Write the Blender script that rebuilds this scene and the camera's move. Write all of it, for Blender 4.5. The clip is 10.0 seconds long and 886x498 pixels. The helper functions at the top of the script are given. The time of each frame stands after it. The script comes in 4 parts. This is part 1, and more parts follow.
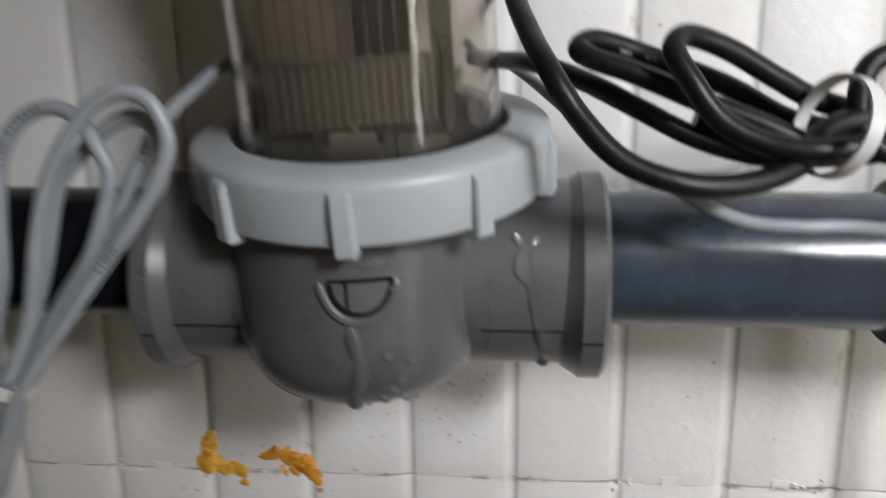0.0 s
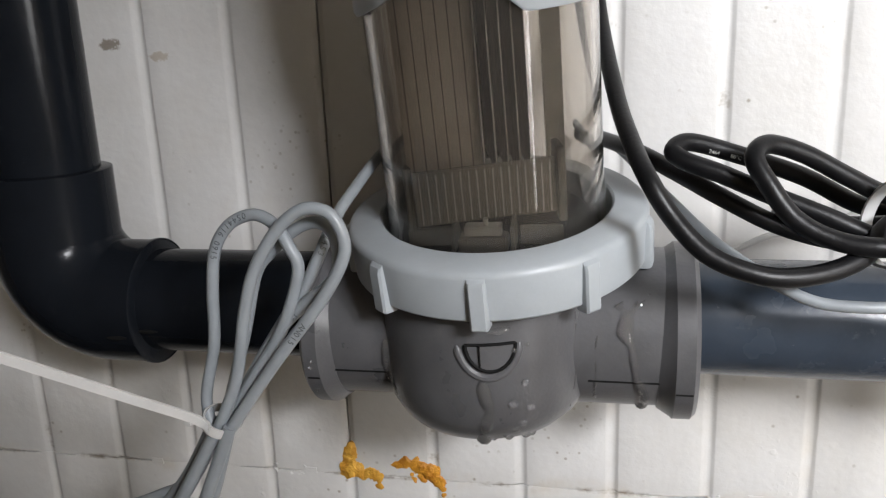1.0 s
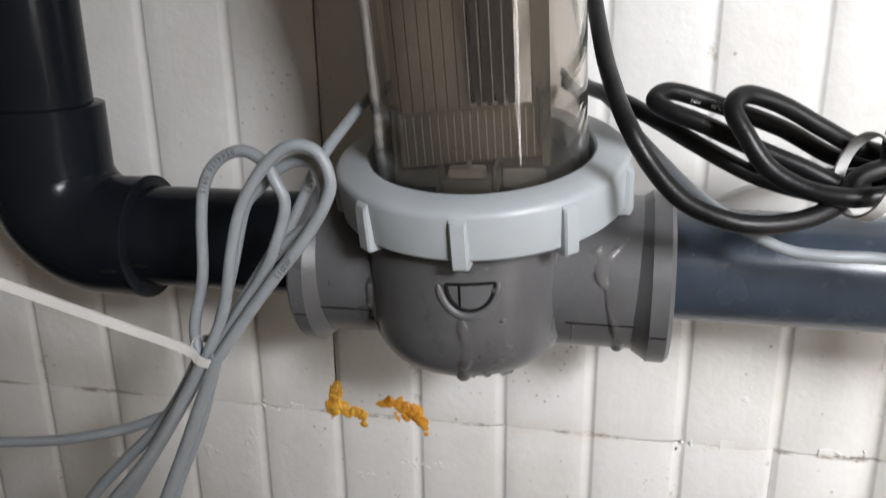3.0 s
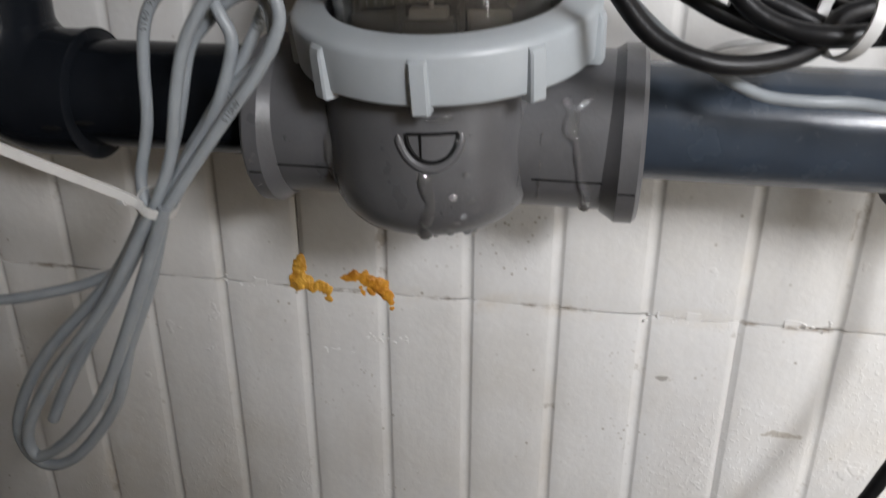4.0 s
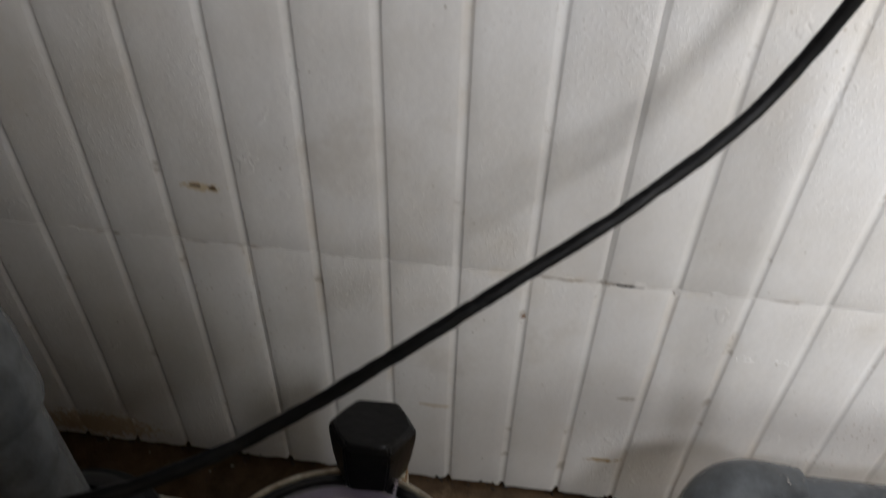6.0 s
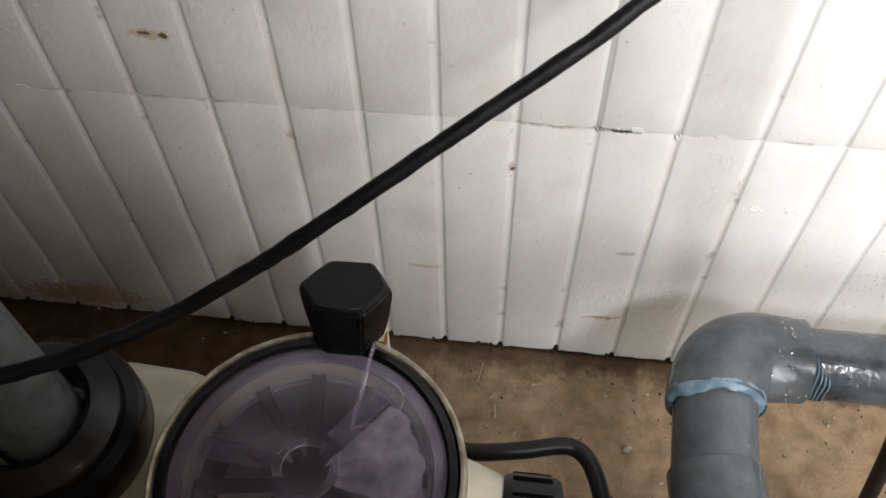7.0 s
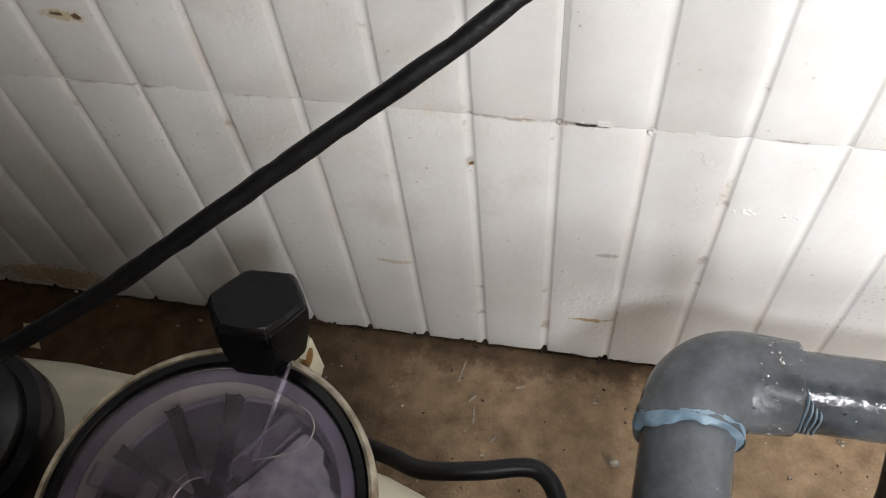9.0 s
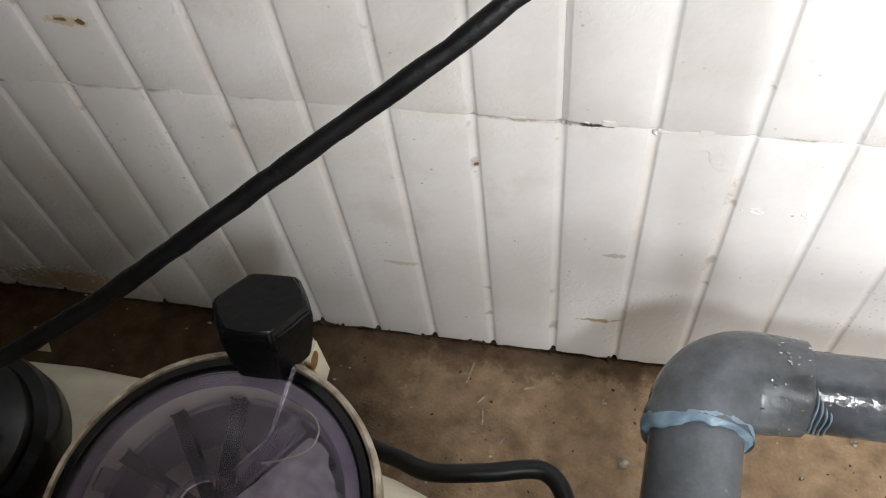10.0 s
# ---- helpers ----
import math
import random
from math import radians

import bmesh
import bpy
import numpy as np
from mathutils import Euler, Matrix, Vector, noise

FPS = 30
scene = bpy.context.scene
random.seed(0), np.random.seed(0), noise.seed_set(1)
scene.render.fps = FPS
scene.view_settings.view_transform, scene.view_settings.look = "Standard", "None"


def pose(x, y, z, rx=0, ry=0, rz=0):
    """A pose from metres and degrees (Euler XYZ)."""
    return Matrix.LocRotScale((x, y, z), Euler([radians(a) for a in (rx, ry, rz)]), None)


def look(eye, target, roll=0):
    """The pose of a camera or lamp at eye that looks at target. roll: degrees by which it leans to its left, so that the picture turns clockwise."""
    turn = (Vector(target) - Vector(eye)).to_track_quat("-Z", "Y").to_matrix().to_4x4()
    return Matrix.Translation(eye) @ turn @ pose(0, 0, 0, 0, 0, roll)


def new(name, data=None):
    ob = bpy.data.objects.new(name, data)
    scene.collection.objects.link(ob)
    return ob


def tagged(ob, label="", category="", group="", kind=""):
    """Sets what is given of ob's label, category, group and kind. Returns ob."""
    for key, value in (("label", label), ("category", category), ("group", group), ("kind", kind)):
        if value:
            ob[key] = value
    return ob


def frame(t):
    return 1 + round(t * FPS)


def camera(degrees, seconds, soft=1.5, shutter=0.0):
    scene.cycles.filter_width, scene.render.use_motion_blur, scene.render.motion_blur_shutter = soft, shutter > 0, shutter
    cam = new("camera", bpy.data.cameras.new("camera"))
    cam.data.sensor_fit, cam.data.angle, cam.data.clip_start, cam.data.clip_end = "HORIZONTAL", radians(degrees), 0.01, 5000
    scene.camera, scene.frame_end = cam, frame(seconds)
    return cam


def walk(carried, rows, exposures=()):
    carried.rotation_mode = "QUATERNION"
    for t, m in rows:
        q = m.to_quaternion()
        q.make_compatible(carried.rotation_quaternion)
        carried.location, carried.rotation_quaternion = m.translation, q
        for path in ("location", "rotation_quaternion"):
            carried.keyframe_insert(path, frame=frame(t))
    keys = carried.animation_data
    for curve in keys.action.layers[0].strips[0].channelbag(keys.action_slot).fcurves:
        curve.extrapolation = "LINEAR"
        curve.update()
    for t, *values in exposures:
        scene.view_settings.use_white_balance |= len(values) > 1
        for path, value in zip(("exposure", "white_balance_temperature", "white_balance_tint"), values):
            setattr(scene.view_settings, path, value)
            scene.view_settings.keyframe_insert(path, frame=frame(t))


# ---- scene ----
cam = camera(56.2, 10.0, 1.15, 0.5)
PATH = [
    (0, (0.041, 0.029, 0.796), (-0.137, 1.965, 0.326), -0.7),
    (0.2, (0.0385, 0.012, 0.8215), (-0.242, 1.928, 0.324), -1.5),
    (0.5, (0.032, -0.009, 0.84), (-0.374, 1.885, 0.345), -2.4),
    (1, (0.038, -0.02, 0.845), (-0.363, 1.869, 0.325), -2.4),
    (1.5, (0.041, -0.021, 0.843), (-0.352, 1.872, 0.331), -2.0),
    (2, (0.043, -0.024, 0.845), (-0.354, 1.871, 0.346), -1.8),
    (2.2, (0.043, -0.025, 0.847), (-0.351, 1.87, 0.343), -1.8),
    (3.3, (0.045, -0.029, 0.837), (-0.335, 1.805, 0.135), -0.7),
    (3.5, (0.045, -0.029, 0.833), (-0.325, 1.785, 0.076), -0.7),
    (4, (0.05, -0.022, 0.815), (-0.273, 1.772, -0.008), -0.0),
    (4.5, (0.053, -0.013, 0.79), (-0.241, 1.708, -0.185), -0.2),
    (5, (0.057, 0.0, 0.766), (-0.179, 1.595, -0.416), -0.1),
    (5.5, (0.063, 0.007, 0.748), (-0.121, 1.517, -0.55), 1.1),
    (6, (0.071, 0.0, 0.714), (-0.077, 1.407, -0.699), 1.6),
    (6.2, (0.076, 0.005, 0.703), (-0.059, 1.359, -0.762), 1.8),
    (7.3, (0.106, 0.036, 0.671), (-0.083, 1.14, -0.985), -3.4),
    (7.5, (0.116, 0.047, 0.668), (-0.091, 1.13, -1.0), -3.7),
    (8, (0.139, 0.072, 0.661), (-0.107, 1.157, -1.001), -4.3),
    (8.5, (0.149, 0.085, 0.648), (-0.131, 1.173, -1.006), -5.4),
    (9, (0.159, 0.089, 0.646), (-0.16, 1.138, -1.027), -7.8),
    (9.5, (0.16, 0.091, 0.644), (-0.177, 1.14, -1.024), -9.0),
    (10, (0.163, 0.092, 0.645), (-0.186, 1.133, -1.026), -9.6),
]
EXPOSURES = [(0.0, 0.28), (0.5, 0.86), (1.0, 0.64), (2.2, 0.66), (3.5, 0.72), (4.0, 0.36), (4.5, 0.08), (5.0, 0.05), (5.5, 0.03), (6.2, 0.29), (7.3, 1.22), (7.6, 1.22), (8.0, 1.04), (8.5, 1.04), (10.0, 1.13)]
walk(cam, [(t, look(eye, target, roll)) for t, eye, target, roll in PATH], EXPOSURES)

# ---------------------------------------------------------------- world and light
world = bpy.data.worlds.new("sky")
scene.world = world
world.use_nodes = True
wn = world.node_tree.nodes
sky = wn.new("ShaderNodeTexSky")
sky.sky_type, sky.sun_disc, sky.sun_elevation, sky.sun_rotation = "NISHITA", False, radians(35), radians(150)
world.node_tree.links.new(sky.outputs[0], wn["Background"].inputs[0])
wn["Background"].inputs[1].default_value = 0.12

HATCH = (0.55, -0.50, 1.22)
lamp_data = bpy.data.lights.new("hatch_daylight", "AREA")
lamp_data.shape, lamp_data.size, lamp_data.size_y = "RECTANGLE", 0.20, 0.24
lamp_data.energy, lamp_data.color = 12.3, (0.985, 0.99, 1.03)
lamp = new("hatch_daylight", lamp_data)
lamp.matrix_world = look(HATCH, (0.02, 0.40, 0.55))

# added fill that brightens the right side; its opening is assumed and unseen
RIGHT_FILL = (0.94, -0.54, 0.62)
right_fill_data = bpy.data.lights.new("doorway_daylight", "AREA")
right_fill_data.shape, right_fill_data.size, right_fill_data.size_y = "RECTANGLE", 0.28, 0.86
right_fill_data.energy, right_fill_data.color = 7.3, (0.99, 0.985, 0.99)
right_fill_lamp = new("doorway_daylight", right_fill_data)
right_fill_lamp.matrix_world = look(RIGHT_FILL, (0.10, 0.30, 0.45))

# ---------------------------------------------------------------- materials
def mat(name, color, rough=0.5, metal=0.0, vary=0.15, scale=40.0, bump=0.1, fine=400.0, tint=None, coat=0.0, spec=0.5, wear=0.0, wear_color=None, per_piece=0.0):
    """Surface with large stains, fine grain, uneven gloss, relief and optional scuffs."""
    m = bpy.data.materials.new(name)
    m.use_nodes = True
    t = m.node_tree
    n, l = t.nodes, t.links
    b = n["Principled BSDF"]
    co = n.new("ShaderNodeTexCoord")
    big = n.new("ShaderNodeTexNoise")
    big.inputs["Scale"].default_value, big.inputs["Detail"].default_value, big.inputs["Roughness"].default_value = scale, 5, 0.6
    small = n.new("ShaderNodeTexNoise")
    small.inputs["Scale"].default_value, small.inputs["Detail"].default_value = fine, 3
    l.new(co.outputs["Object"], big.inputs["Vector"])
    l.new(co.outputs["Object"], small.inputs["Vector"])
    ramp = n.new("ShaderNodeValToRGB")
    dark = tint or tuple(c * (1 - 2 * vary) for c in color)
    ramp.color_ramp.elements[0].position, ramp.color_ramp.elements[1].position = 0.32, 0.62
    ramp.color_ramp.elements[0].color = (*dark, 1)
    ramp.color_ramp.elements[1].color = (*color, 1)
    l.new(big.outputs["Fac"], ramp.inputs[0])
    out = ramp.outputs[0]
    mix = n.new("ShaderNodeMix")
    mix.data_type, mix.blend_type = "RGBA", "MULTIPLY"
    mix.inputs["Factor"].default_value = vary
    l.new(out, mix.inputs["A"])
    l.new(small.outputs["Fac"], mix.inputs["B"])
    out = mix.outputs["Result"]
    if wear:
        sc = n.new("ShaderNodeTexNoise")
        sc.inputs["Scale"].default_value, sc.inputs["Detail"].default_value, sc.inputs["Roughness"].default_value = 70, 8, 0.75
        l.new(co.outputs["Object"], sc.inputs["Vector"])
        r2 = n.new("ShaderNodeValToRGB")
        r2.color_ramp.elements[0].position, r2.color_ramp.elements[1].position = 0.60, 0.72
        l.new(sc.outputs["Fac"], r2.inputs[0])
        sca = n.new("ShaderNodeMath")
        sca.operation = "MULTIPLY"
        sca.inputs[1].default_value = wear
        l.new(r2.outputs[0], sca.inputs[0])
        m2 = n.new("ShaderNodeMix")
        m2.data_type = "RGBA"
        l.new(sca.outputs[0], m2.inputs["Factor"])
        l.new(out, m2.inputs["A"])
        m2.inputs["B"].default_value = (*(wear_color or (0.4, 0.4, 0.4)), 1)
        out = m2.outputs["Result"]
    if per_piece:
        oi = n.new("ShaderNodeObjectInfo")
        mr = n.new("ShaderNodeMapRange")
        mr.inputs["To Min"].default_value, mr.inputs["To Max"].default_value = 1 - per_piece, 1
        l.new(oi.outputs["Random"], mr.inputs["Value"])
        m3 = n.new("ShaderNodeMix")
        m3.data_type, m3.blend_type = "RGBA", "MULTIPLY"
        m3.inputs["Factor"].default_value = 1
        l.new(out, m3.inputs["A"])
        l.new(mr.outputs[0], m3.inputs["B"])
        out = m3.outputs["Result"]
    l.new(out, b.inputs["Base Color"])
    rr = n.new("ShaderNodeMapRange")
    rr.inputs["To Min"].default_value, rr.inputs["To Max"].default_value = max(0.03, rough - 0.1), min(1, rough + 0.12)
    l.new(big.outputs["Fac"], rr.inputs["Value"])
    l.new(rr.outputs[0], b.inputs["Roughness"])
    b.inputs["Metallic"].default_value = metal
    b.inputs["Coat Weight"].default_value = coat
    b.inputs["Coat Roughness"].default_value = 0.12
    b.inputs["Specular IOR Level"].default_value = spec
    if bump:
        bp = n.new("ShaderNodeBump")
        bp.inputs["Strength"].default_value, bp.inputs["Distance"].default_value = bump, 0.001
        ad = n.new("ShaderNodeMath")
        ad.operation = "ADD"
        l.new(big.outputs["Fac"], ad.inputs[0])
        l.new(small.outputs["Fac"], ad.inputs[1])
        l.new(ad.outputs[0], bp.inputs["Height"])
        l.new(bp.outputs[0], b.inputs["Normal"])
    return m


def glass(name, color, rough=0.04, ior=1.45, film=0.0):
    m = bpy.data.materials.new(name)
    m.use_nodes = True
    n, l = m.node_tree.nodes, m.node_tree.links
    b = n["Principled BSDF"]
    b.inputs["Base Color"].default_value = (*color, 1)
    b.inputs["Transmission Weight"].default_value = 1 - film
    b.inputs["IOR"].default_value = ior
    tx = n.new("ShaderNodeTexNoise")
    tx.inputs["Scale"].default_value, tx.inputs["Detail"].default_value = 60, 4
    co = n.new("ShaderNodeTexCoord")
    l.new(co.outputs["Object"], tx.inputs["Vector"])
    mr = n.new("ShaderNodeMapRange")
    mr.inputs["To Min"].default_value, mr.inputs["To Max"].default_value = rough * 0.4, rough * 2
    l.new(tx.outputs["Fac"], mr.inputs["Value"])
    l.new(mr.outputs[0], b.inputs["Roughness"])
    return m


def wall_paint():
    """Old white paint: soft yellowing, speckles of mould, trowel relief."""
    m = mat("wall_paint", (0.735, 0.732, 0.723), 0.40, 0, 0.06, 9.0, 0.32, 180.0, tint=(0.645, 0.631, 0.604), per_piece=0.05)
    n, l = m.node_tree.nodes, m.node_tree.links
    b = n["Principled BSDF"]
    src = b.inputs["Base Color"].links[0].from_socket
    co = [x for x in n if x.bl_idname == "ShaderNodeTexCoord"][0]
    geo = n.new("ShaderNodeNewGeometry")
    vo = n.new("ShaderNodeTexVoronoi")
    vo.inputs["Scale"].default_value = 75
    l.new(geo.outputs["Position"], vo.inputs["Vector"])
    no = n.new("ShaderNodeTexNoise")
    no.inputs["Scale"].default_value, no.inputs["Detail"].default_value = 13, 4
    l.new(geo.outputs["Position"], no.inputs["Vector"])
    dot = n.new("ShaderNodeMapRange")
    dot.inputs["From Min"].default_value, dot.inputs["From Max"].default_value = 0.03, 0.095
    dot.inputs["To Min"].default_value, dot.inputs["To Max"].default_value = 0.85, 0.0
    l.new(vo.outputs["Distance"], dot.inputs["Value"])
    gate = n.new("ShaderNodeMapRange")
    gate.inputs["From Min"].default_value, gate.inputs["From Max"].default_value = 0.44, 0.60
    l.new(no.outputs["Fac"], gate.inputs["Value"])
    mul = n.new("ShaderNodeMath")
    mul.operation = "MULTIPLY"
    l.new(dot.outputs[0], mul.inputs[0])
    l.new(gate.outputs[0], mul.inputs[1])
    mx = n.new("ShaderNodeMix")
    mx.data_type = "RGBA"
    l.new(mul.outputs[0], mx.inputs["Factor"])
    l.new(src, mx.inputs["A"])
    mx.inputs["B"].default_value = (0.30, 0.27, 0.22, 1)
    out = mx.outputs["Result"]

    def math_node(op, a, c=None):
        k = n.new("ShaderNodeMath")
        k.operation = op
        for i, v in enumerate((a, c)):
            if v is None:
                continue
            if isinstance(v, (int, float)):
                k.inputs[i].default_value = v
            else:
                l.new(v, k.inputs[i])
        return k.outputs[0]

    def ranged(v, a, c, lo=0.0, hi=1.0):
        k = n.new("ShaderNodeMapRange")
        k.interpolation_type = "SMOOTHSTEP"
        for name, val in (("From Min", a), ("From Max", c), ("To Min", lo), ("To Max", hi)):
            k.inputs[name].default_value = val
        l.new(v, k.inputs["Value"])
        return k.outputs[0]

    def blotch(scale, detail=5.0, rough=0.65):
        k = n.new("ShaderNodeTexNoise")
        k.inputs["Scale"].default_value, k.inputs["Detail"].default_value, k.inputs["Roughness"].default_value = scale, detail, rough
        l.new(geo.outputs["Position"], k.inputs["Vector"])
        return k.outputs["Fac"]

    def over(mask, color):
        nonlocal out
        k = n.new("ShaderNodeMix")
        k.data_type = "RGBA"
        l.new(mask, k.inputs["Factor"])
        l.new(out, k.inputs["A"])
        k.inputs["B"].default_value = (*color, 1)
        out = k.outputs["Result"]

    sep = n.new("ShaderNodeSeparateXYZ")
    l.new(geo.outputs["Position"], sep.inputs[0])
    px, pz_ = sep.outputs["X"], sep.outputs["Z"]
    # dirt sitting in the level joints, patchy
    dist = math_node("ABSOLUTE", math_node("SUBTRACT", math_node("FLOORED_MODULO", math_node("ADD", pz_, 0.1475), 0.295), 0.1475))
    wobble = math_node("ADD", dist, math_node("MULTIPLY", math_node("SUBTRACT", blotch(160), 0.5), 0.004))
    over(math_node("MULTIPLY", ranged(wobble, 0.0002, 0.0022, 1, 0), ranged(blotch(26), 0.50, 0.64, 0.0, 0.75)), (0.16, 0.115, 0.07))
    over(math_node("MULTIPLY", ranged(wobble, 0.001, 0.010, 1, 0), ranged(blotch(18), 0.50, 0.68, 0, 0.30)), (0.50, 0.40, 0.26))
    # rusty seep in some grooves
    gd = math_node("ABSOLUTE", math_node("SUBTRACT", math_node("FLOORED_MODULO", math_node("SUBTRACT", px, 0.140 - 0.02525), 0.0505), 0.02525))
    over(math_node("MULTIPLY", ranged(gd, 0.001, 0.0055, 1, 0), ranged(blotch(8), 0.52, 0.68, 0, 0.25)), (0.48, 0.38, 0.25))
    over(math_node("MULTIPLY", ranged(math_node("ADD", gd, math_node("MULTIPLY", blotch(120), 0.003)), 0.0035, 0.0062, 1, 0), ranged(blotch(31), 0.61, 0.69, 0, 0.5)), (0.20, 0.16, 0.11))
    # fine mould pepper in colonies
    v2 = n.new("ShaderNodeTexVoronoi")
    v2.inputs["Scale"].default_value = 210
    l.new(geo.outputs["Position"], v2.inputs["Vector"])
    over(math_node("MULTIPLY", ranged(v2.outputs["Distance"], 0.10, 0.26, 0.7, 0), ranged(blotch(9, 6, 0.7), 0.55, 0.70, 0, 1)), (0.26, 0.22, 0.16))
    over(ranged(blotch(5.5), 0.52, 0.75, 0, 0.30), (0.56, 0.49, 0.38))
    over(ranged(blotch(11, 7), 0.60, 0.72, 0, 0.22), (0.42, 0.40, 0.37))
    # single marks: x, z, half width, half height, colour
    for mx_, mz, hw, hh, col, amount in ((0.159, 0.2946, 0.013, 0.0014, (0.03, 0.025, 0.02), 0.95), (-0.135, 0.348, 0.016, 0.0045, (0.52, 0.42, 0.27), 0.9), (-0.1395, 0.3485, 0.0050, 0.0016, (0.10, 0.06, 0.03), 0.95), (-0.1275, 0.3480, 0.0048, 0.0022, (0.10, 0.06, 0.03), 0.95), (0.173, 0.519, 0.012, 0.0026, (0.22, 0.17, 0.10), 0.5), (0.173, 0.072, 0.017, 0.0032, (0.34, 0.23, 0.08), 0.9),
                                         (0.0895, 0.250, 0.0022, 0.0022, (0.16, 0.07, 0.02), 1.0), (0.103, 0.550, 0.004, 0.0025, (0.16, 0.14, 0.11), 0.6), (-0.231, 0.842, 0.007, 0.0035, (0.14, 0.10, 0.06), 0.75),
                                         (-0.203, 0.835, 0.006, 0.003, (0.36, 0.27, 0.16), 0.5), (0.180, 0.165, 0.010, 0.003, (0.30, 0.27, 0.22), 0.6), (0.026, 0.125, 0.016, 0.003, (0.46, 0.37, 0.24), 0.6), (-0.300, 0.030, 0.07, 0.022, (0.40, 0.29, 0.15), 0.8)):
        ex = math_node("DIVIDE", math_node("SUBTRACT", px, mx_), hw)
        ez = math_node("DIVIDE", math_node("SUBTRACT", pz_, mz), hh)
        rr = math_node("SQRT", math_node("ADD", math_node("MULTIPLY", ex, ex), math_node("MULTIPLY", ez, ez)))
        rr = math_node("ADD", rr, math_node("MULTIPLY", math_node("SUBTRACT", blotch(210, 4), 0.5), 2.6))
        over(ranged(rr, 0.55, 1.0, amount, 0), col)
    l.new(out, b.inputs["Base Color"])
    # flaked and blistered relief in patches
    bp = b.inputs["Normal"].links[0].from_node
    chip = math_node("MULTIPLY", ranged(blotch(55, 3, 0.5), 0.60, 0.64, 0, 0.9), ranged(blotch(7, 3, 0.5), 0.55, 0.62, 0, 1))
    base = bp.inputs["Height"].links[0].from_socket
    peel = math_node("MULTIPLY", ranged(blotch(300, 2, 0.5), 0.52, 0.68, 0, 0.55), ranged(blotch(6, 3, 0.6), 0.50, 0.62, 0.05, 1))
    l.new(math_node("ADD", math_node("ADD", base, chip), peel), bp.inputs["Height"])
    return m


WALL = wall_paint()
JOINT = mat("joint_dirt", (0.20, 0.16, 0.12), 0.9, 0, 0.3, 60, 0.3)
JOINT_D = mat("black_dirt", (0.045, 0.035, 0.026), 0.9, 0, 0.3, 90, 0.4)
PLAIN = mat("plain_render", (0.46, 0.395, 0.305), 0.8, 0, 0.15, 6, 0.3)
CEIL = mat("ceiling_boards", (0.20, 0.18, 0.155), 0.8, 0, 0.2, 5, 0.2)
CONCRETE = mat("wet_concrete", (0.385, 0.270, 0.162), 0.33, 0, 0.36, 55, 0.8, 420, tint=(0.22, 0.145, 0.080), spec=0.35, wear=0.35, wear_color=(0.46, 0.37, 0.25))


def wet_shaded_floor():
    """Standing damp with painted shade: a darker soaked area on the left with a ragged rim, and a damp margin along the
    wall.
    """
    n, l = CONCRETE.node_tree.nodes, CONCRETE.node_tree.links
    bs = n["Principled BSDF"]
    src = bs.inputs["Base Color"].links[0].from_socket
    gl = bs.inputs["Roughness"].links[0].from_socket
    geo = n.new("ShaderNodeNewGeometry")
    sep = n.new("ShaderNodeSeparateXYZ")
    l.new(geo.outputs["Position"], sep.inputs[0])
    def rag(axis, scale, amount, lo, hi):
        t = n.new("ShaderNodeTexNoise")
        t.inputs["Scale"].default_value, t.inputs["Detail"].default_value, t.inputs["Roughness"].default_value = scale, 7, 0.65
        l.new(geo.outputs["Position"], t.inputs["Vector"])
        k = n.new("ShaderNodeMath")
        k.operation = "MULTIPLY_ADD"
        k.inputs[1].default_value = amount
        l.new(t.outputs["Fac"], k.inputs[0])
        l.new(sep.outputs[axis], k.inputs[2])
        r = n.new("ShaderNodeMapRange")
        r.interpolation_type = "SMOOTHSTEP"
        r.inputs["From Min"].default_value, r.inputs["From Max"].default_value = lo + amount / 2, hi + amount / 2
        l.new(k.outputs[0], r.inputs["Value"])
        return r.outputs[0]
    # the first mask wets the left floor and also carries the shade lying there
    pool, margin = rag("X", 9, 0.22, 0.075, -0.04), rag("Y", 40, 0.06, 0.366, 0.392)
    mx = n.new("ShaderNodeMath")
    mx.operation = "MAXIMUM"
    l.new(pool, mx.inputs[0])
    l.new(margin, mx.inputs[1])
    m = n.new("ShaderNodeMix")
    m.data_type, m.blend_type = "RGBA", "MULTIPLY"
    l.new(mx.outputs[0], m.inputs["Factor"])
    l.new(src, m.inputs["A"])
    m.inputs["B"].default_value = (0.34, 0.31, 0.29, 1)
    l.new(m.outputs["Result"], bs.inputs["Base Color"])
    g = n.new("ShaderNodeMix")
    l.new(mx.outputs[0], g.inputs["Factor"])
    l.new(gl, g.inputs["A"])
    g.inputs["B"].default_value = 0.16
    l.new(g.outputs["Result"], bs.inputs["Roughness"])


wet_shaded_floor()
PVC = mat("dark_pvc", (0.0095, 0.0114, 0.0150), 0.17, 0, 0.12, 30, 0.05, 500, spec=0.13, wear=0.12, wear_color=(0.05, 0.055, 0.06))
PVC_B = mat("slate_pvc", (0.038, 0.051, 0.070), 0.24, 0, 0.12, 30, 0.06, 500, wear=0.3, wear_color=(0.17, 0.19, 0.21))
PVC_W = mat("wet_pvc", (0.105, 0.120, 0.134), 0.22, 0, 0.2, 50, 0.25, 300, wear=0.4, wear_color=(0.16, 0.17, 0.18))
PVC_K = mat("soaked_black_pvc", (0.075, 0.085, 0.096), 0.15, 0, 0.3, 28, 0.5, 220, tint=(0.012, 0.014, 0.018), wear=0.35, wear_color=(0.11, 0.12, 0.13))
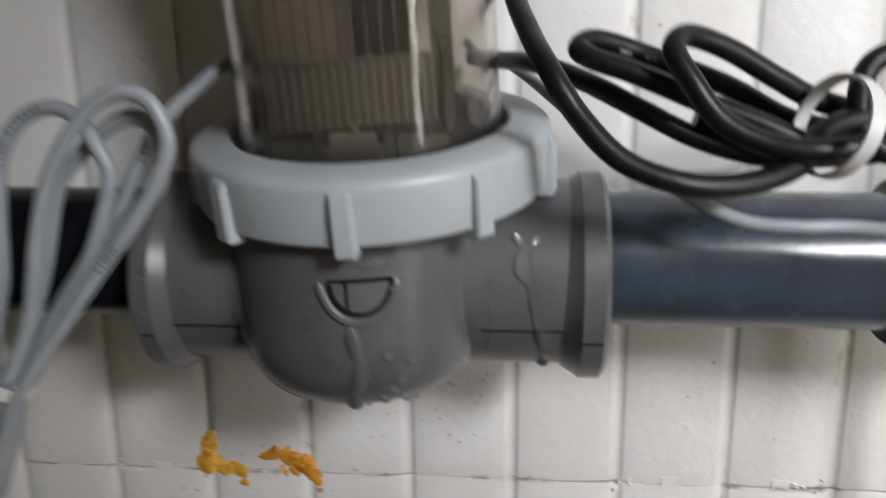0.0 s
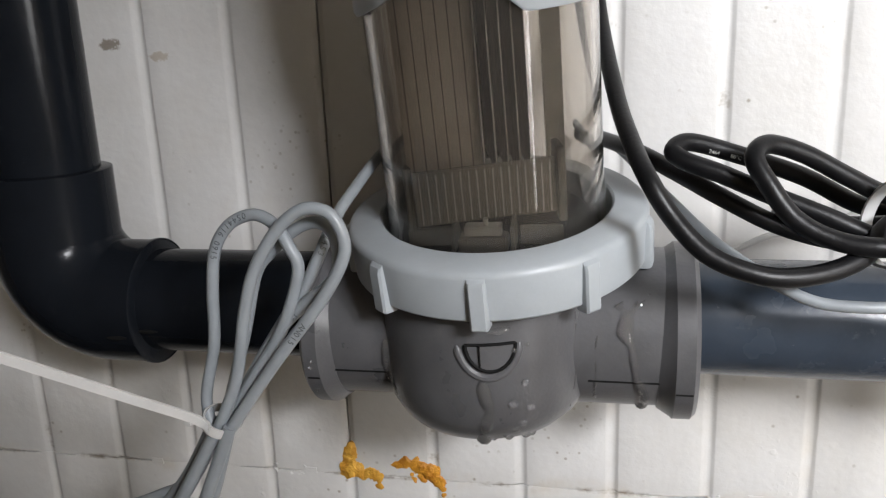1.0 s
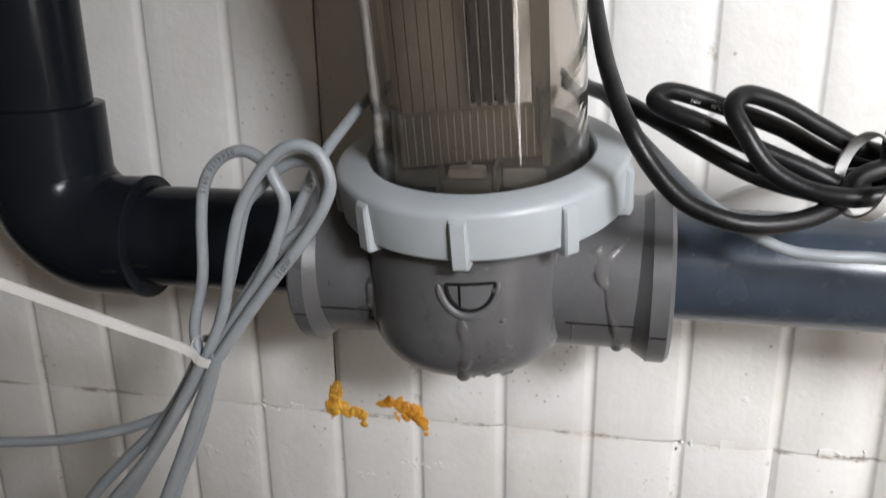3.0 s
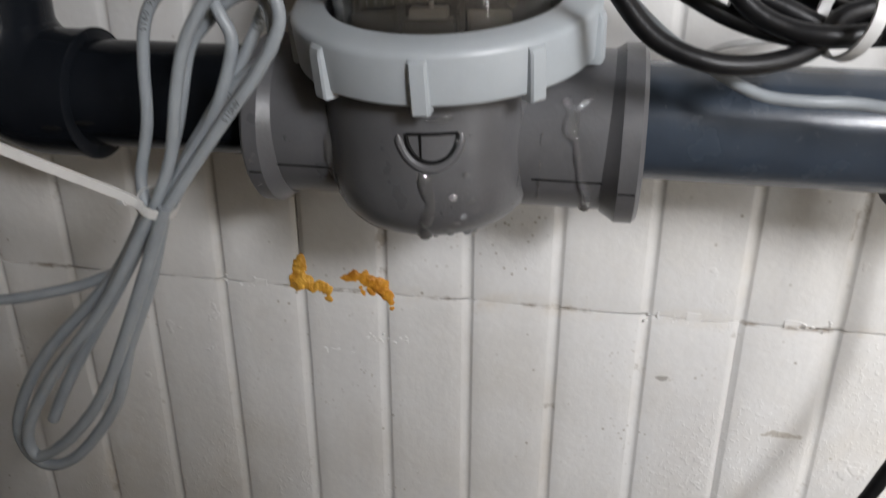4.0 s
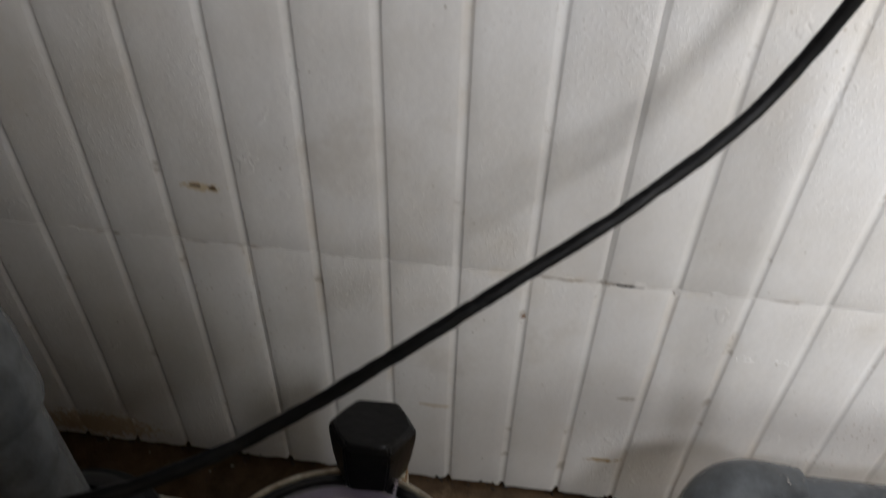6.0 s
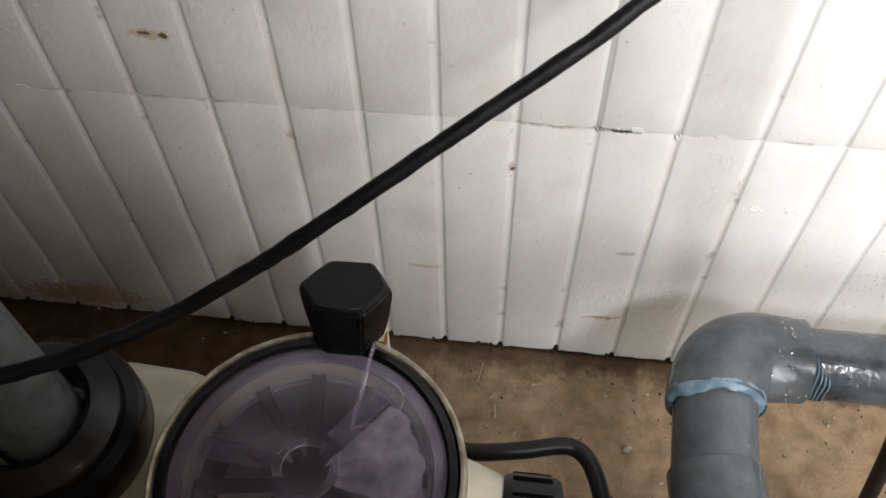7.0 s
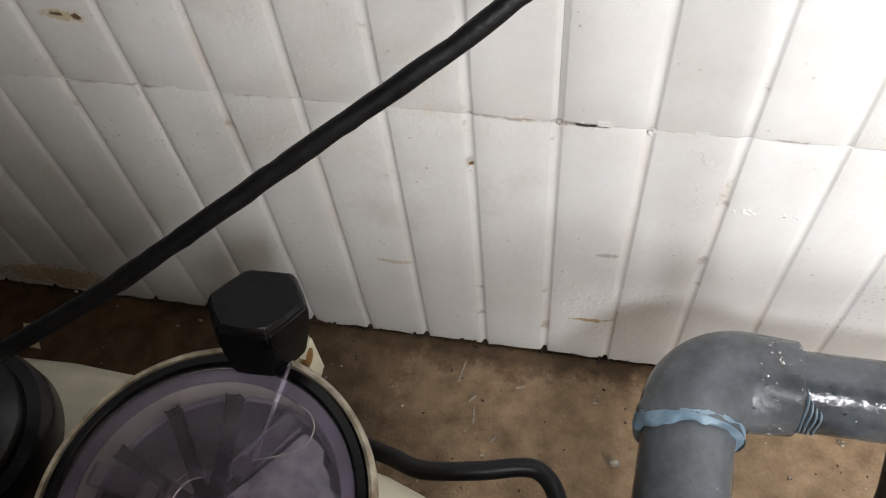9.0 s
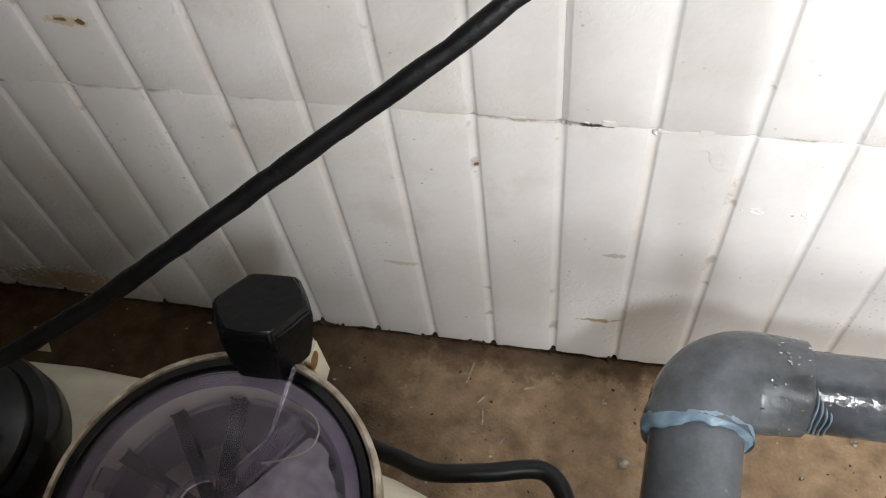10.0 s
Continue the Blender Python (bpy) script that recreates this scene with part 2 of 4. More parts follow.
GLUE = mat("blue_glue", (0.24, 0.35, 0.44), 0.35, 0, 0.25, 60, 0.5, 300, tint=(0.12, 0.19, 0.26), wear=0.6, wear_color=(0.09, 0.11, 0.13))
BODY = mat("grey_plastic", (0.106, 0.106, 0.111), 0.30, 0, 0.10, 40, 0.10, 700, wear=0.15, wear_color=(0.20, 0.20, 0.20))
RING = mat("light_grey_plastic", (0.37, 0.40, 0.42), 0.36, 0, 0.04, 50, 0.05, 700)
BLACKP = mat("black_plastic", (0.0045, 0.0045, 0.005), 0.20, 0, 0.2, 60, 0.16, 200, spec=0.30, wear=0.10, wear_color=(0.035, 0.035, 0.035))
KNOB = mat("worn_black_knob", (0.0045, 0.0045, 0.005), 0.30, 0, 0.2, 60, 0.3, 200, spec=0.20, wear=0.15, wear_color=(0.07, 0.07, 0.07))
RUBBER = mat("black_cable", (0.007, 0.007, 0.008), 0.40, 0, 0.2, 80, 0.12, 500, spec=0.32, wear=0.15, wear_color=(0.04, 0.04, 0.04))
ROUGHC = mat("dirty_black_cable", (0.006, 0.006, 0.0065), 0.50, 0, 0.3, 120, 0.4, 350, spec=0.20, wear=0.06, wear_color=(0.035, 0.033, 0.03))
GREYC = mat("grey_cable", (0.28, 0.305, 0.325), 0.38, 0, 0.08, 60, 0.08, 500)
WHITEP = mat("white_nylon", (0.58, 0.58, 0.57), 0.35, 0, 0.05, 60, 0.05)
CREAM = mat("cream_plastic", (0.62, 0.59, 0.46), 0.45, 0, 0.12, 25, 0.15, 300, wear=0.3, wear_color=(0.40, 0.35, 0.24))
FOAM = mat("orange_foam", (0.80, 0.38, 0.04), 0.5, 0, 0.25, 130, 1.0, 400, tint=(0.50, 0.19, 0.015))
FOAM_Y = mat("yellow_foam", (0.82, 0.46, 0.07), 0.45, 0, 0.2, 130, 1.0, 400, tint=(0.62, 0.28, 0.03))
INK = mat("dark_ink", (0.006, 0.006, 0.006), 0.7, 0, 0.1, 80, 0, spec=0.2)
WHITE_INK = mat("white_ink", (0.6, 0.6, 0.58), 0.6, 0, 0.3, 300, 0)
GRAPHITE = mat("black_graphite", (0.004, 0.004, 0.0042), 0.5, 0, 0.1, 60, 0, spec=0.15)
PLATE = mat("electrode_plate", (0.075, 0.068, 0.060), 0.45, 0.3, 0.2, 60, 0.1)
HOLDER = mat("grey_holder", (0.115, 0.108, 0.088), 0.45, 0, 0.15, 50, 0.1)
TAN = mat("tan_sheet", (0.25, 0.22, 0.185), 0.40, 0, 0.12, 40, 0.05)
HOLDER_L = mat("pale_edge", (0.30, 0.29, 0.27), 0.35, 0, 0.1, 60, 0)
RUST = mat("rusty_brass", (0.42, 0.23, 0.08), 0.4, 0.6, 0.3, 150, 0.3)
PAPER = mat("yellowed_paper", (0.72, 0.62, 0.36), 0.8, 0, 0.1, 60, 0.1)
PEBBLE = mat("pale_grit", (0.5, 0.46, 0.38), 0.7, 0, 0.3, 200, 0.5)
SILICONE = glass("clear_sealant", (0.90, 0.90, 0.90), 0.04, 1.45, 0.05)
VESSEL = glass("smoky_clear_plastic", (0.75, 0.71, 0.66), 0.02, 1.45, 0.02)
LID = glass("violet_clear_plastic", (0.78, 0.72, 0.83), 0.05, 1.40, 0.04)
VIOLET = mat("violet_grey_plastic", (0.160, 0.142, 0.168), 0.35, 0, 0.2, 60, 0.02, 300)
WATER = glass("water", (1, 1, 1), 0.01, 1.33)
DROPS = glass("beaded_water", (0.97, 0.98, 1.0), 0.02, 1.36, 0.07)

# ---------------------------------------------------------------- mesh helpers
def finish(name, bm, material, parent=None, label="", smooth=35):
    me = bpy.data.meshes.new(name)
    bmesh.ops.recalc_face_normals(bm, faces=bm.faces)
    bm.to_mesh(me)
    bm.free()
    me.materials.append(material)
    if smooth:
        me.polygons.foreach_set("use_smooth", [True] * len(me.polygons))
        me.set_sharp_from_angle(angle=radians(smooth))
    ob = new(name, me)
    if parent is not None:
        ob.parent = parent
    if label:
        ob["label"] = label
    return ob


def part(name, bm, material, parent, label="", smooth=35):
    return finish(name, bm, material, parent, label, smooth)


def thing(name, label, category, group="", kind="", m=None):
    e = new(name)
    e.empty_display_size = 0.02
    if m is not None:
        e.matrix_world = m
    return tagged(e, label, category, group, kind)


def spline(points, steps=8, closed=False):
    """Smooth line through the points."""
    p = [Vector(q) for q in points]
    n = len(p)
    out = []
    for i in range(n if closed else n - 1):
        a, b, c, d = ((p[(i - 1) % n], p[i], p[(i + 1) % n], p[(i + 2) % n]) if closed else
                      (p[max(i - 1, 0)], p[i], p[i + 1], p[min(i + 2, n - 1)]))
        for k in range(steps):
            t = k / steps
            out.append(0.5 * ((2 * b) + (c - a) * t + (2 * a - 5 * b + 4 * c - d) * t * t + (3 * b - a - 3 * c + d) * t ** 3))
    if not closed:
        out.append(p[-1])
    return out


def tube(path, r, seg=14, caps=True, bm=None, closed=False):
    """A round bar along a path; r is one radius or one for each point."""
    bm = bm or bmesh.new()
    path = [Vector(q) for q in path]
    n = len(path)
    rs = r if isinstance(r, (list, tuple)) else [r] * n
    up = None
    rings = []
    for i, q in enumerate(path):
        if closed:
            d = (path[(i + 1) % n] - path[i - 1]).normalized()
        else:
            d = (path[min(i + 1, n - 1)] - path[max(i - 1, 0)]).normalized()
        if up is None:
            up = d.orthogonal().normalized()
        up = (up - d * up.dot(d)).normalized()
        side = d.cross(up)
        rings.append([bm.verts.new(q + (up * math.cos(a) + side * math.sin(a)) * rs[i]) for a in (2 * math.pi * k / seg for k in range(seg))])
    for i in range(n if closed else n - 1):
        a, b = rings[i], rings[(i + 1) % n]
        for k in range(seg):
            bm.faces.new((a[k], a[(k + 1) % seg], b[(k + 1) % seg], b[k]))
    if caps and not closed:
        bm.faces.new(rings[0])
        bm.faces.new(list(reversed(rings[-1])))
    return bm


def lathe(profile, m=None, seg=48, bm=None, closed=False, sweep=1.0):
    """Turns (radius, height) pairs round z."""
    bm = bm or bmesh.new()
    cols = []
    count = seg if sweep >= 1 else seg + 1
    for k in range(count):
        a = 2 * math.pi * sweep * k / seg
        col = []
        for r, h in profile:
            v = Vector((r * math.cos(a), r * math.sin(a), h))
            col.append(bm.verts.new(m @ v if m else v))
        cols.append(col)
    n = len(profile)
    for k in range(seg):
        a, b = cols[k], cols[(k + 1) % count]
        for i in range(n if closed else n - 1):
            j = (i + 1) % n
            bm.faces.new((a[i], b[i], b[j], a[j]))
    bmesh.ops.remove_doubles(bm, verts=bm.verts, dist=1e-6)
    return bm


def box(x0, x1, y0, y1, z0, z1, bm=None, bevel=0.0, m=None):
    bm = bm or bmesh.new()
    made = bmesh.ops.create_cube(bm, size=1)["verts"]
    for v in made:
        v.co = Vector((x0 + (x1 - x0) * (v.co.x + 0.5), y0 + (y1 - y0) * (v.co.y + 0.5), z0 + (z1 - z0) * (v.co.z + 0.5)))
        if m:
            v.co = m @ v.co
    if bevel:
        edges = list({e for v in made for e in v.link_edges})
        bmesh.ops.bevel(bm, geom=edges, offset=bevel, segments=2, affect="EDGES")
    return bm


ALONG_X = Matrix.Rotation(radians(90), 4, "Y")          # z to +x
ALONG_Y = Matrix.Rotation(radians(-90), 4, "X")         # z to +y

# ---------------------------------------------------------------- room
GROOVE, WALL_Y, X0, COURSE = 0.0505, 0.400, 0.140, 0.295


def grooved_panel(x0, x1, z0, z1, seed):
    """One wall panel whose face has round upright grooves; its rim is slightly uneven."""
    xs = []
    i = math.floor((x0 - X0) / GROOVE) - 1
    while X0 + GROOVE * i < x1 + GROOVE:
        c = X0 + GROOVE * i
        for dx, dy in ((-0.0040, 0), (-0.0032, 0.0002), (-0.0022, 0.0006), (-0.0004, 0.0012), (0.0010, 0.0014), (0.0024, 0.0009), (0.0032, 0.0002), (0.0040, 0)):
            xs.append((c + dx, dy))
        for k in (1, 2, 3):
            xs.append((c + GROOVE * k / 4, -0.0003))
        i += 1
    xs = [(x, d) for x, d in xs if x0 + 0.0012 < x < x1 - 0.0012]

    def groove_depth(x):
        u = abs((x - X0 + GROOVE / 2) % GROOVE - GROOVE / 2)
        return max(0.0, 0.0013 * (1 - (u / 0.0034) ** 2)) if u < 0.0034 else 0.0
    xs = [(x0, groove_depth(x0) + 0.0003)] + xs + [(x1, groove_depth(x1) + 0.0003)]
    zs = [z0, z0 + 0.0012] + [z0 + (z1 - z0) * k / 12 for k in range(1, 12)] + [z1 - 0.0012, z1]
    bm = bmesh.new()
    grid = []
    for zi, z in enumerate(zs):
        row = []
        edge = 0.00025 if zi in (0, len(zs) - 1) else 0.0
        for x, d in xs:
            wob = 0.0007 * noise.noise(Vector((x * 22, z * 14, seed))) + 0.0003 * noise.noise(Vector((x * 90, z * 60, seed)))
            dz = (0.0011 if z > 0.02 else 0.0050) * noise.noise(Vector((x * 60, seed, z))) if zi in (0, 1, len(zs) - 2, len(zs) - 1) else 0
            if z < 0.02 and d > 0.0008:
                dz += 0.0055 + 0.003 * noise.noise(Vector((x * 40, 3, 1)))
            row.append(bm.verts.new((x, WALL_Y + d + edge + wob, z + dz)))
        grid.append(row)
    for a, b in zip(grid, grid[1:]):
        for k in range(len(xs) - 1):
            bm.faces.new((a[k], a[k + 1], b[k + 1], b[k]))
    # rim back to the core
    rim = grid[0] + [r[-1] for r in grid[1:]] + list(reversed(grid[-1][:-1])) + [r[0] for r in reversed(grid[1:-1])]
    back = [bm.verts.new((v.co.x, WALL_Y + 0.012, v.co.z)) for v in rim]
    for k in range(len(rim)):
        j = (k + 1) % len(rim)
        bm.faces.new((rim[k], rim[j], back[j], back[k]))
    return bm


wall_north = tagged(finish("wall_north", box(-1.2, 1.3, WALL_Y + 0.011, WALL_Y + 0.13, -0.05, 1.75), JOINT, smooth=0),
                    "old white-painted panel wall with upright grooves", "wall", kind="structure")


def room():
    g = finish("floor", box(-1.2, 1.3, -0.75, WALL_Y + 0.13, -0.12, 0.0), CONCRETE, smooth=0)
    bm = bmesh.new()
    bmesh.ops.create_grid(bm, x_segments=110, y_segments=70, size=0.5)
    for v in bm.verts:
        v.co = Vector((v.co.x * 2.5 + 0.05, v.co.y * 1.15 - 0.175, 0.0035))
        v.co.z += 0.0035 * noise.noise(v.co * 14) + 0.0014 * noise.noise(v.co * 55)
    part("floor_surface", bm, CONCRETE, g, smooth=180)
    tagged(g, "wet brown rough concrete floor", "floor", kind="structure")
    tagged(finish("wall_west", box(-1.32, -1.2, -0.75, WALL_Y + 0.13, -0.12, 1.75), PLAIN, smooth=0), "plain rendered side wall", "wall", kind="structure")
    # assumed opening behind the added right fill
    y0, y1, d0, d1 = RIGHT_FILL[1] - 0.16, RIGHT_FILL[1] + 0.16, 0.17, 1.07
    bm = box(0.97, 1.07, -0.75, y0, -0.12, 1.75)
    box(0.97, 1.07, y1, WALL_Y + 0.13, -0.12, 1.75, bm)
    box(0.97, 1.07, y0, y1, -0.12, d0, bm)
    box(0.97, 1.07, y0, y1, d1, 1.75, bm)
    tagged(finish("wall_east", bm, PLAIN, smooth=0), "plain rendered side wall with an assumed opening for the right fill", "wall", kind="structure")
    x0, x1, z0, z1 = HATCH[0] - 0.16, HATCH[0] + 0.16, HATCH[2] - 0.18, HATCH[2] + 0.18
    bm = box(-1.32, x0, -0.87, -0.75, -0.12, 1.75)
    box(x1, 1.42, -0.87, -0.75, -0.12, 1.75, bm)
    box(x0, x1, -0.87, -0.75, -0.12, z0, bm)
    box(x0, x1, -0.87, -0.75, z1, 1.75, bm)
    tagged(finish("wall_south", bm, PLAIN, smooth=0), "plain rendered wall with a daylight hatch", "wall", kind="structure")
    # unseen wall behind the camera, added to keep both lamps off the lower left
    tagged(finish("low_wall", box(0.396, 0.66, -0.34, -0.22, 0.0, 0.83, box(-1.2, 0.40, -0.34, -0.22, 0.0, 0.97)), PLAIN, smooth=0), "plain half-height wall, unseen, added to shade the lower left", "wall", kind="structure")
    # unseen beam, added to block the hatch lamp from the upper-left wall
    tagged(finish("bulkhead", box(-1.2, 0.41, -0.34, -0.22, 1.122, 1.749), PLAIN, smooth=0), "plain beam, unseen, added to shade the upper-left wall", "wall", kind="structure")
    tagged(finish("ceiling", box(-1.32, 1.42, -0.87, WALL_Y + 0.13, 1.75, 1.85), CEIL, smooth=0), "dark boarded ceiling", "ceiling", kind="structure")


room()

# ---------------------------------------------------------------- upper pipe run
PIPE_Y, PIPE_Z, PIPE_R = 0.3026, 0.730, 0.0228
# the upper assembly is drawn for a 46 mm pipe and enlarged to the true 50 mm
UP = Matrix.Translation((0.045, -0.025, 0.84)) @ Matrix.Scale(1.09, 4) @ Matrix.Translation((-0.045, 0.025, -0.84))
# the tied cable bundles hang a little nearer
NEARER = Matrix.Translation((0.045, -0.025, 0.84)) @ Matrix.Scale(0.965, 4) @ Matrix.Translation((-0.045, 0.025, -0.84))


def pz(x):
    return PIPE_Z - 0.004 * x


def arc(c, a, b, r, n=12):
    """Quarter bend round c from direction a to direction b (unit vectors from c)."""
    return [Vector(c) + (Vector(a) * math.cos(t) + Vector(b) * math.sin(t)) * r for t in (math.pi / 2 * k / n for k in range(n + 1))]


def upper_pipe():
    p = thing("pvc_pipe", "dark slate glossy pressure pipe, scuffed, running along the wall", "pipe", m=UP @ pose(0, PIPE_Y, PIPE_Z))
    def at(x):
        return (x, 0, pz(x) - PIPE_Z)
    part("pipe_section", tube([at(-0.196), at(-0.07)], PIPE_R, 56), PVC, p)
    part("pipe_section", tube([at(0.05), at(0.62)], PIPE_R, 56), PVC_B, p, "slate blue pipe with scratches and wet gloss")
    part("pipe_section", tube([(-0.2085, 0, 0.03), (-0.2085, 0, 0.75)], PIPE_R, 56), PVC, p, "dark upright pipe")
    # elbow
    R, xc = 0.0275, -0.2085
    path = [(xc, 0, 0.060), (xc, 0, 0.0595), (xc, 0, 0.030)] + arc((xc + 0.030, 0, 0.030), (-1, 0, 0), (0, 0, -1), 0.030)[1:] + [(-0.1606, 0, 0), (-0.1600, 0, 0)]
    # bend runs from the upright collar to the level one
    rs = [R - 0.0012, R, R] + [R * (1 + 0.03 * math.sin(math.pi * k / 12)) for k in range(1, 13)] + [R, R - 0.0012]
    e = part("elbow", tube(path, rs, 56), PVC, p, "black glossy solvent elbow")
    part("lip", lathe([(0.0276, -0.0012), (0.0282, -0.0008), (0.0282, 0.0008), (0.0276, 0.0012)], Matrix.Translation((-0.1614, 0, 0)) @ ALONG_X, 56), PVC, e)
    bm = bmesh.new()
    for a0, x in ((0.30, -0.168), (0.30, -0.156)):
        rad = 0.02795 if x < -0.160 else 0.02295
        tube([(x + 0.0045 * s, -rad * math.cos(a0), -rad * math.sin(a0)) for s in (-1, -0.3, 0.3, 1)], [0.0004, 0.0010, 0.0010, 0.0004], 6, bm=bm)
    part("pen_mark", bm, INK, e, "black marker stroke across the joint")
    # coupling where the pipe leaves
    part("coupling", lathe([(0.0230, 0), (0.0272, 0.0005), (0.0280, 0.0015), (0.0280, 0.060), (0.0272, 0.062), (0.0230, 0.063)], Matrix.Translation((0.163, 0, -0.0007)) @ ALONG_X, 56), PVC, p, "black pipe coupling")
    return p


upper_pipe()

# ---------------------------------------------------------------- electrolysis cell
def cell_frame():
    z = Vector((-0.0293, -0.185, 1)).normalized()
    x = (Vector((1, 0, -0.004)) - z * z.dot(Vector((1, 0, -0.004)))).normalized()
    y = z.cross(x)
    m = Matrix((x, y, z)).transposed().to_4x4()
    m.translation = Vector((-0.005, PIPE_Y, PIPE_Z))
    return m


CELL = cell_frame()


def around(az, r, h):
    """A place on the cell: degrees from its front towards +x, radius, height."""
    a = radians(az)
    return Vector((r * math.sin(a), -r * math.cos(a), h))


CUP = [(0.012, -0.0425), (0.0225, -0.0406), (0.0305, -0.0370), (0.0362, -0.0318), (0.0396, -0.0255), (0.0408, -0.0165), (0.0412, 0.0), (0.0418, 0.020), (0.0418, 0.034)]
CUPM = Matrix.Translation((-0.0060, -0.0110, 0.0015)) @ Matrix.Rotation(radians(-11), 4, "X")


def on_cup(az, h, lift=0.0):
    """A place on the cup's skin, in the cell's own frame."""
    hs = [q[1] for q in CUP]
    r = float(np.interp(h, hs, [q[0] for q in CUP])) + lift
    return CUPM @ around(az, r, h)


def cell():
    c = thing("chlorinator_cell", "grey salt chlorinator cell with smoky clear housing clamped on the pipe", "pool chlorinator", m=UP @ CELL)
    inv = CELL.inverted()
    # saddle: a sleeve round the pipe, two clamp flanges, a rounded cup below
    def sleeve(x0, x1, r, dz, chamfer, dy=0.0):
        m = inv @ Matrix.Translation((0, PIPE_Y + dy, PIPE_Z + dz)) @ ALONG_X
        pr = [(0.0229, x0), (r - chamfer, x0), (r, x0 + chamfer), (r, x1 - chamfer), (r - chamfer, x1), (0.0229, x1)]
        return lathe(pr, m, 72, closed=True)
    body = part("saddle", sleeve(-0.079, 0.063, 0.0315, -0.0050, 0.0006), BODY, c, "dark grey moulded pipe saddle")
    fm = inv @ Matrix.Translation((0, PIPE_Y, PIPE_Z - 0.0062)) @ ALONG_X
    for pr in ([(0.0229, -0.0828), (0.0335, -0.0828), (0.0350, -0.0813), (0.0350, -0.0755), (0.0345, -0.0748), (0.0312, -0.0700), (0.0229, -0.0700)],
               [(0.0229, 0.0560), (0.0312, 0.0560), (0.0345, 0.0612), (0.0352, 0.0618), (0.0352, 0.0685), (0.0335, 0.0702), (0.0229, 0.0702)]):
        part("flange", lathe(pr, fm, 80, closed=True), BODY, body)
    # parting line of the clamp halves
    for x0, x1, name in ((-0.0812, -0.042, "seam"), (0.030, 0.0690, "seam")):
        a = radians(23)
        for s0, s1, r, dz in ((max(x0, -0.0750), min(x1, 0.0610), 0.03135, -0.0050), (-0.0806, -0.0757, 0.0348, -0.0062), (0.0620, 0.0682, 0.0350, -0.0062)):
            if not (x0 - 0.001 <= s0 and s1 <= x1 + 0.001):
                continue
            pts = [inv @ Vector((s0 + (s1 - s0) * k / 6, PIPE_Y - r * math.cos(a), PIPE_Z + dz - r * math.sin(a))) for k in range(7)]
            part(name, tube(pts, 0.0005, 8), INK, body, "dark parting line")
    bm = lathe([(0.0001, CUP[0][1])] + CUP + [(0.0001, 0.034)], CUPM, 80)
    part("cup", bm, BODY, body, "rounded grey cup under the cell")
    # latch window in the cup
    bm = bmesh.new()
    def lat(u, v, lift=0.0):
        return on_cup(math.degrees(u / 0.0412) + 11.0, v, lift)
    top, wd, ht = 0.0052, 0.0090, 0.0104
    half = [lat(wd * math.cos(t), top - ht * math.sin(t), 0.0003) for t in (math.pi * k / 16 for k in range(17))]
    tube(half, 0.0007, 8, bm=bm)
    tube([half[0], lat(0.003, top, 0.0003), lat(-0.003, top, 0.0003), half[-1]], 0.0006, 8, bm=bm)
    part("latch_gap", bm, INK, body, "dark gap round the latch")
    bm = bmesh.new()
    outer = [lat((wd + 0.0026) * math.cos(t) - 0.0006, top + 0.001 - (ht + 0.0038) * math.sin(t), -0.0007) for t in (math.pi * (0.02 + 0.96 * k / 18) for k in range(19))]
    tube(outer, [0.0006] + [0.0017] * 17 + [0.0006], 10, bm=bm)
    part("latch_rim", bm, BODY, body)
    bm = bmesh.new()
    mid = bm.verts.new(lat(0, top - 0.004, 0.0006))
    vs = [bm.verts.new(lat((wd - 0.0008) * math.cos(t), top - 0.0002 - (ht - 0.0008) * math.sin(t), 0.0003)) for t in (math.pi * k / 16 for k in range(17))]
    for a, b in zip(vs, vs[1:] + vs[:1]):
        bm.faces.new((mid, a, b))
    part("latch_tab", bm, BODY, body)
    part("latch_crease", tube([lat(-0.0040, top, 0.0006), lat(-0.0040, top - 0.0090, 0.0006)], 0.0004, 6), INK, body)
    # gasket between cup and ring
    part("gasket", lathe([(0.040, 0.0235), (0.0455, 0.0240), (0.0465, 0.0280), (0.040, 0.0290)], Matrix.Translation((-0.004, 0, 0)), 72), BLACKP, c, "dark rubber gasket")
    # ring with grips
    pr = [(0.0440, 0.0290), (0.0565, 0.0275), (0.0575, 0.0285), (0.0583, 0.0440), (0.0577, 0.0458), (0.0562, 0.0470), (0.0480, 0.0480), (0.0455, 0.0482), (0.0446, 0.0474), (0.0442, 0.0290)]
    ring = part("locking_ring", lathe(pr, None, 120, closed=True), RING, c, "light grey screw ring with raised grips")
    for k in range(9):
        az = 0.6 + 39.6 * k if k < 5 else 0.6 - 39.6 * (9 - k)
        bm = bmesh.new()
        a = radians(az)
        rows = []
        for z, k in ((0.0254, 0.75), (0.0262, 1.0), (0.0418, 1.0), (0.0436, 0.72), (0.0446, 0.15)):
            rows.append([])
            for x, out in ((-0.0037, -0.003), (-0.0031, 0.0016 * k), (-0.0024, 0.0024 * k), (0.0024, 0.0024 * k), (0.0031, 0.0016 * k), (0.0037, -0.003)):
                rad = 0.0578 + out
                rows[-1].append(bm.verts.new((rad * math.sin(a) + x * math.cos(a), -rad * math.cos(a) + x * math.sin(a), z)))
        for ra, rb in zip(rows, rows[1:]):
            for j in range(5):
                bm.faces.new((ra[j], ra[j + 1], rb[j + 1], rb[j]))
        bm.faces.new(rows[0])
        bm.faces.new(rows[-1])
        part("grip", bm, RING, ring, smooth=30)
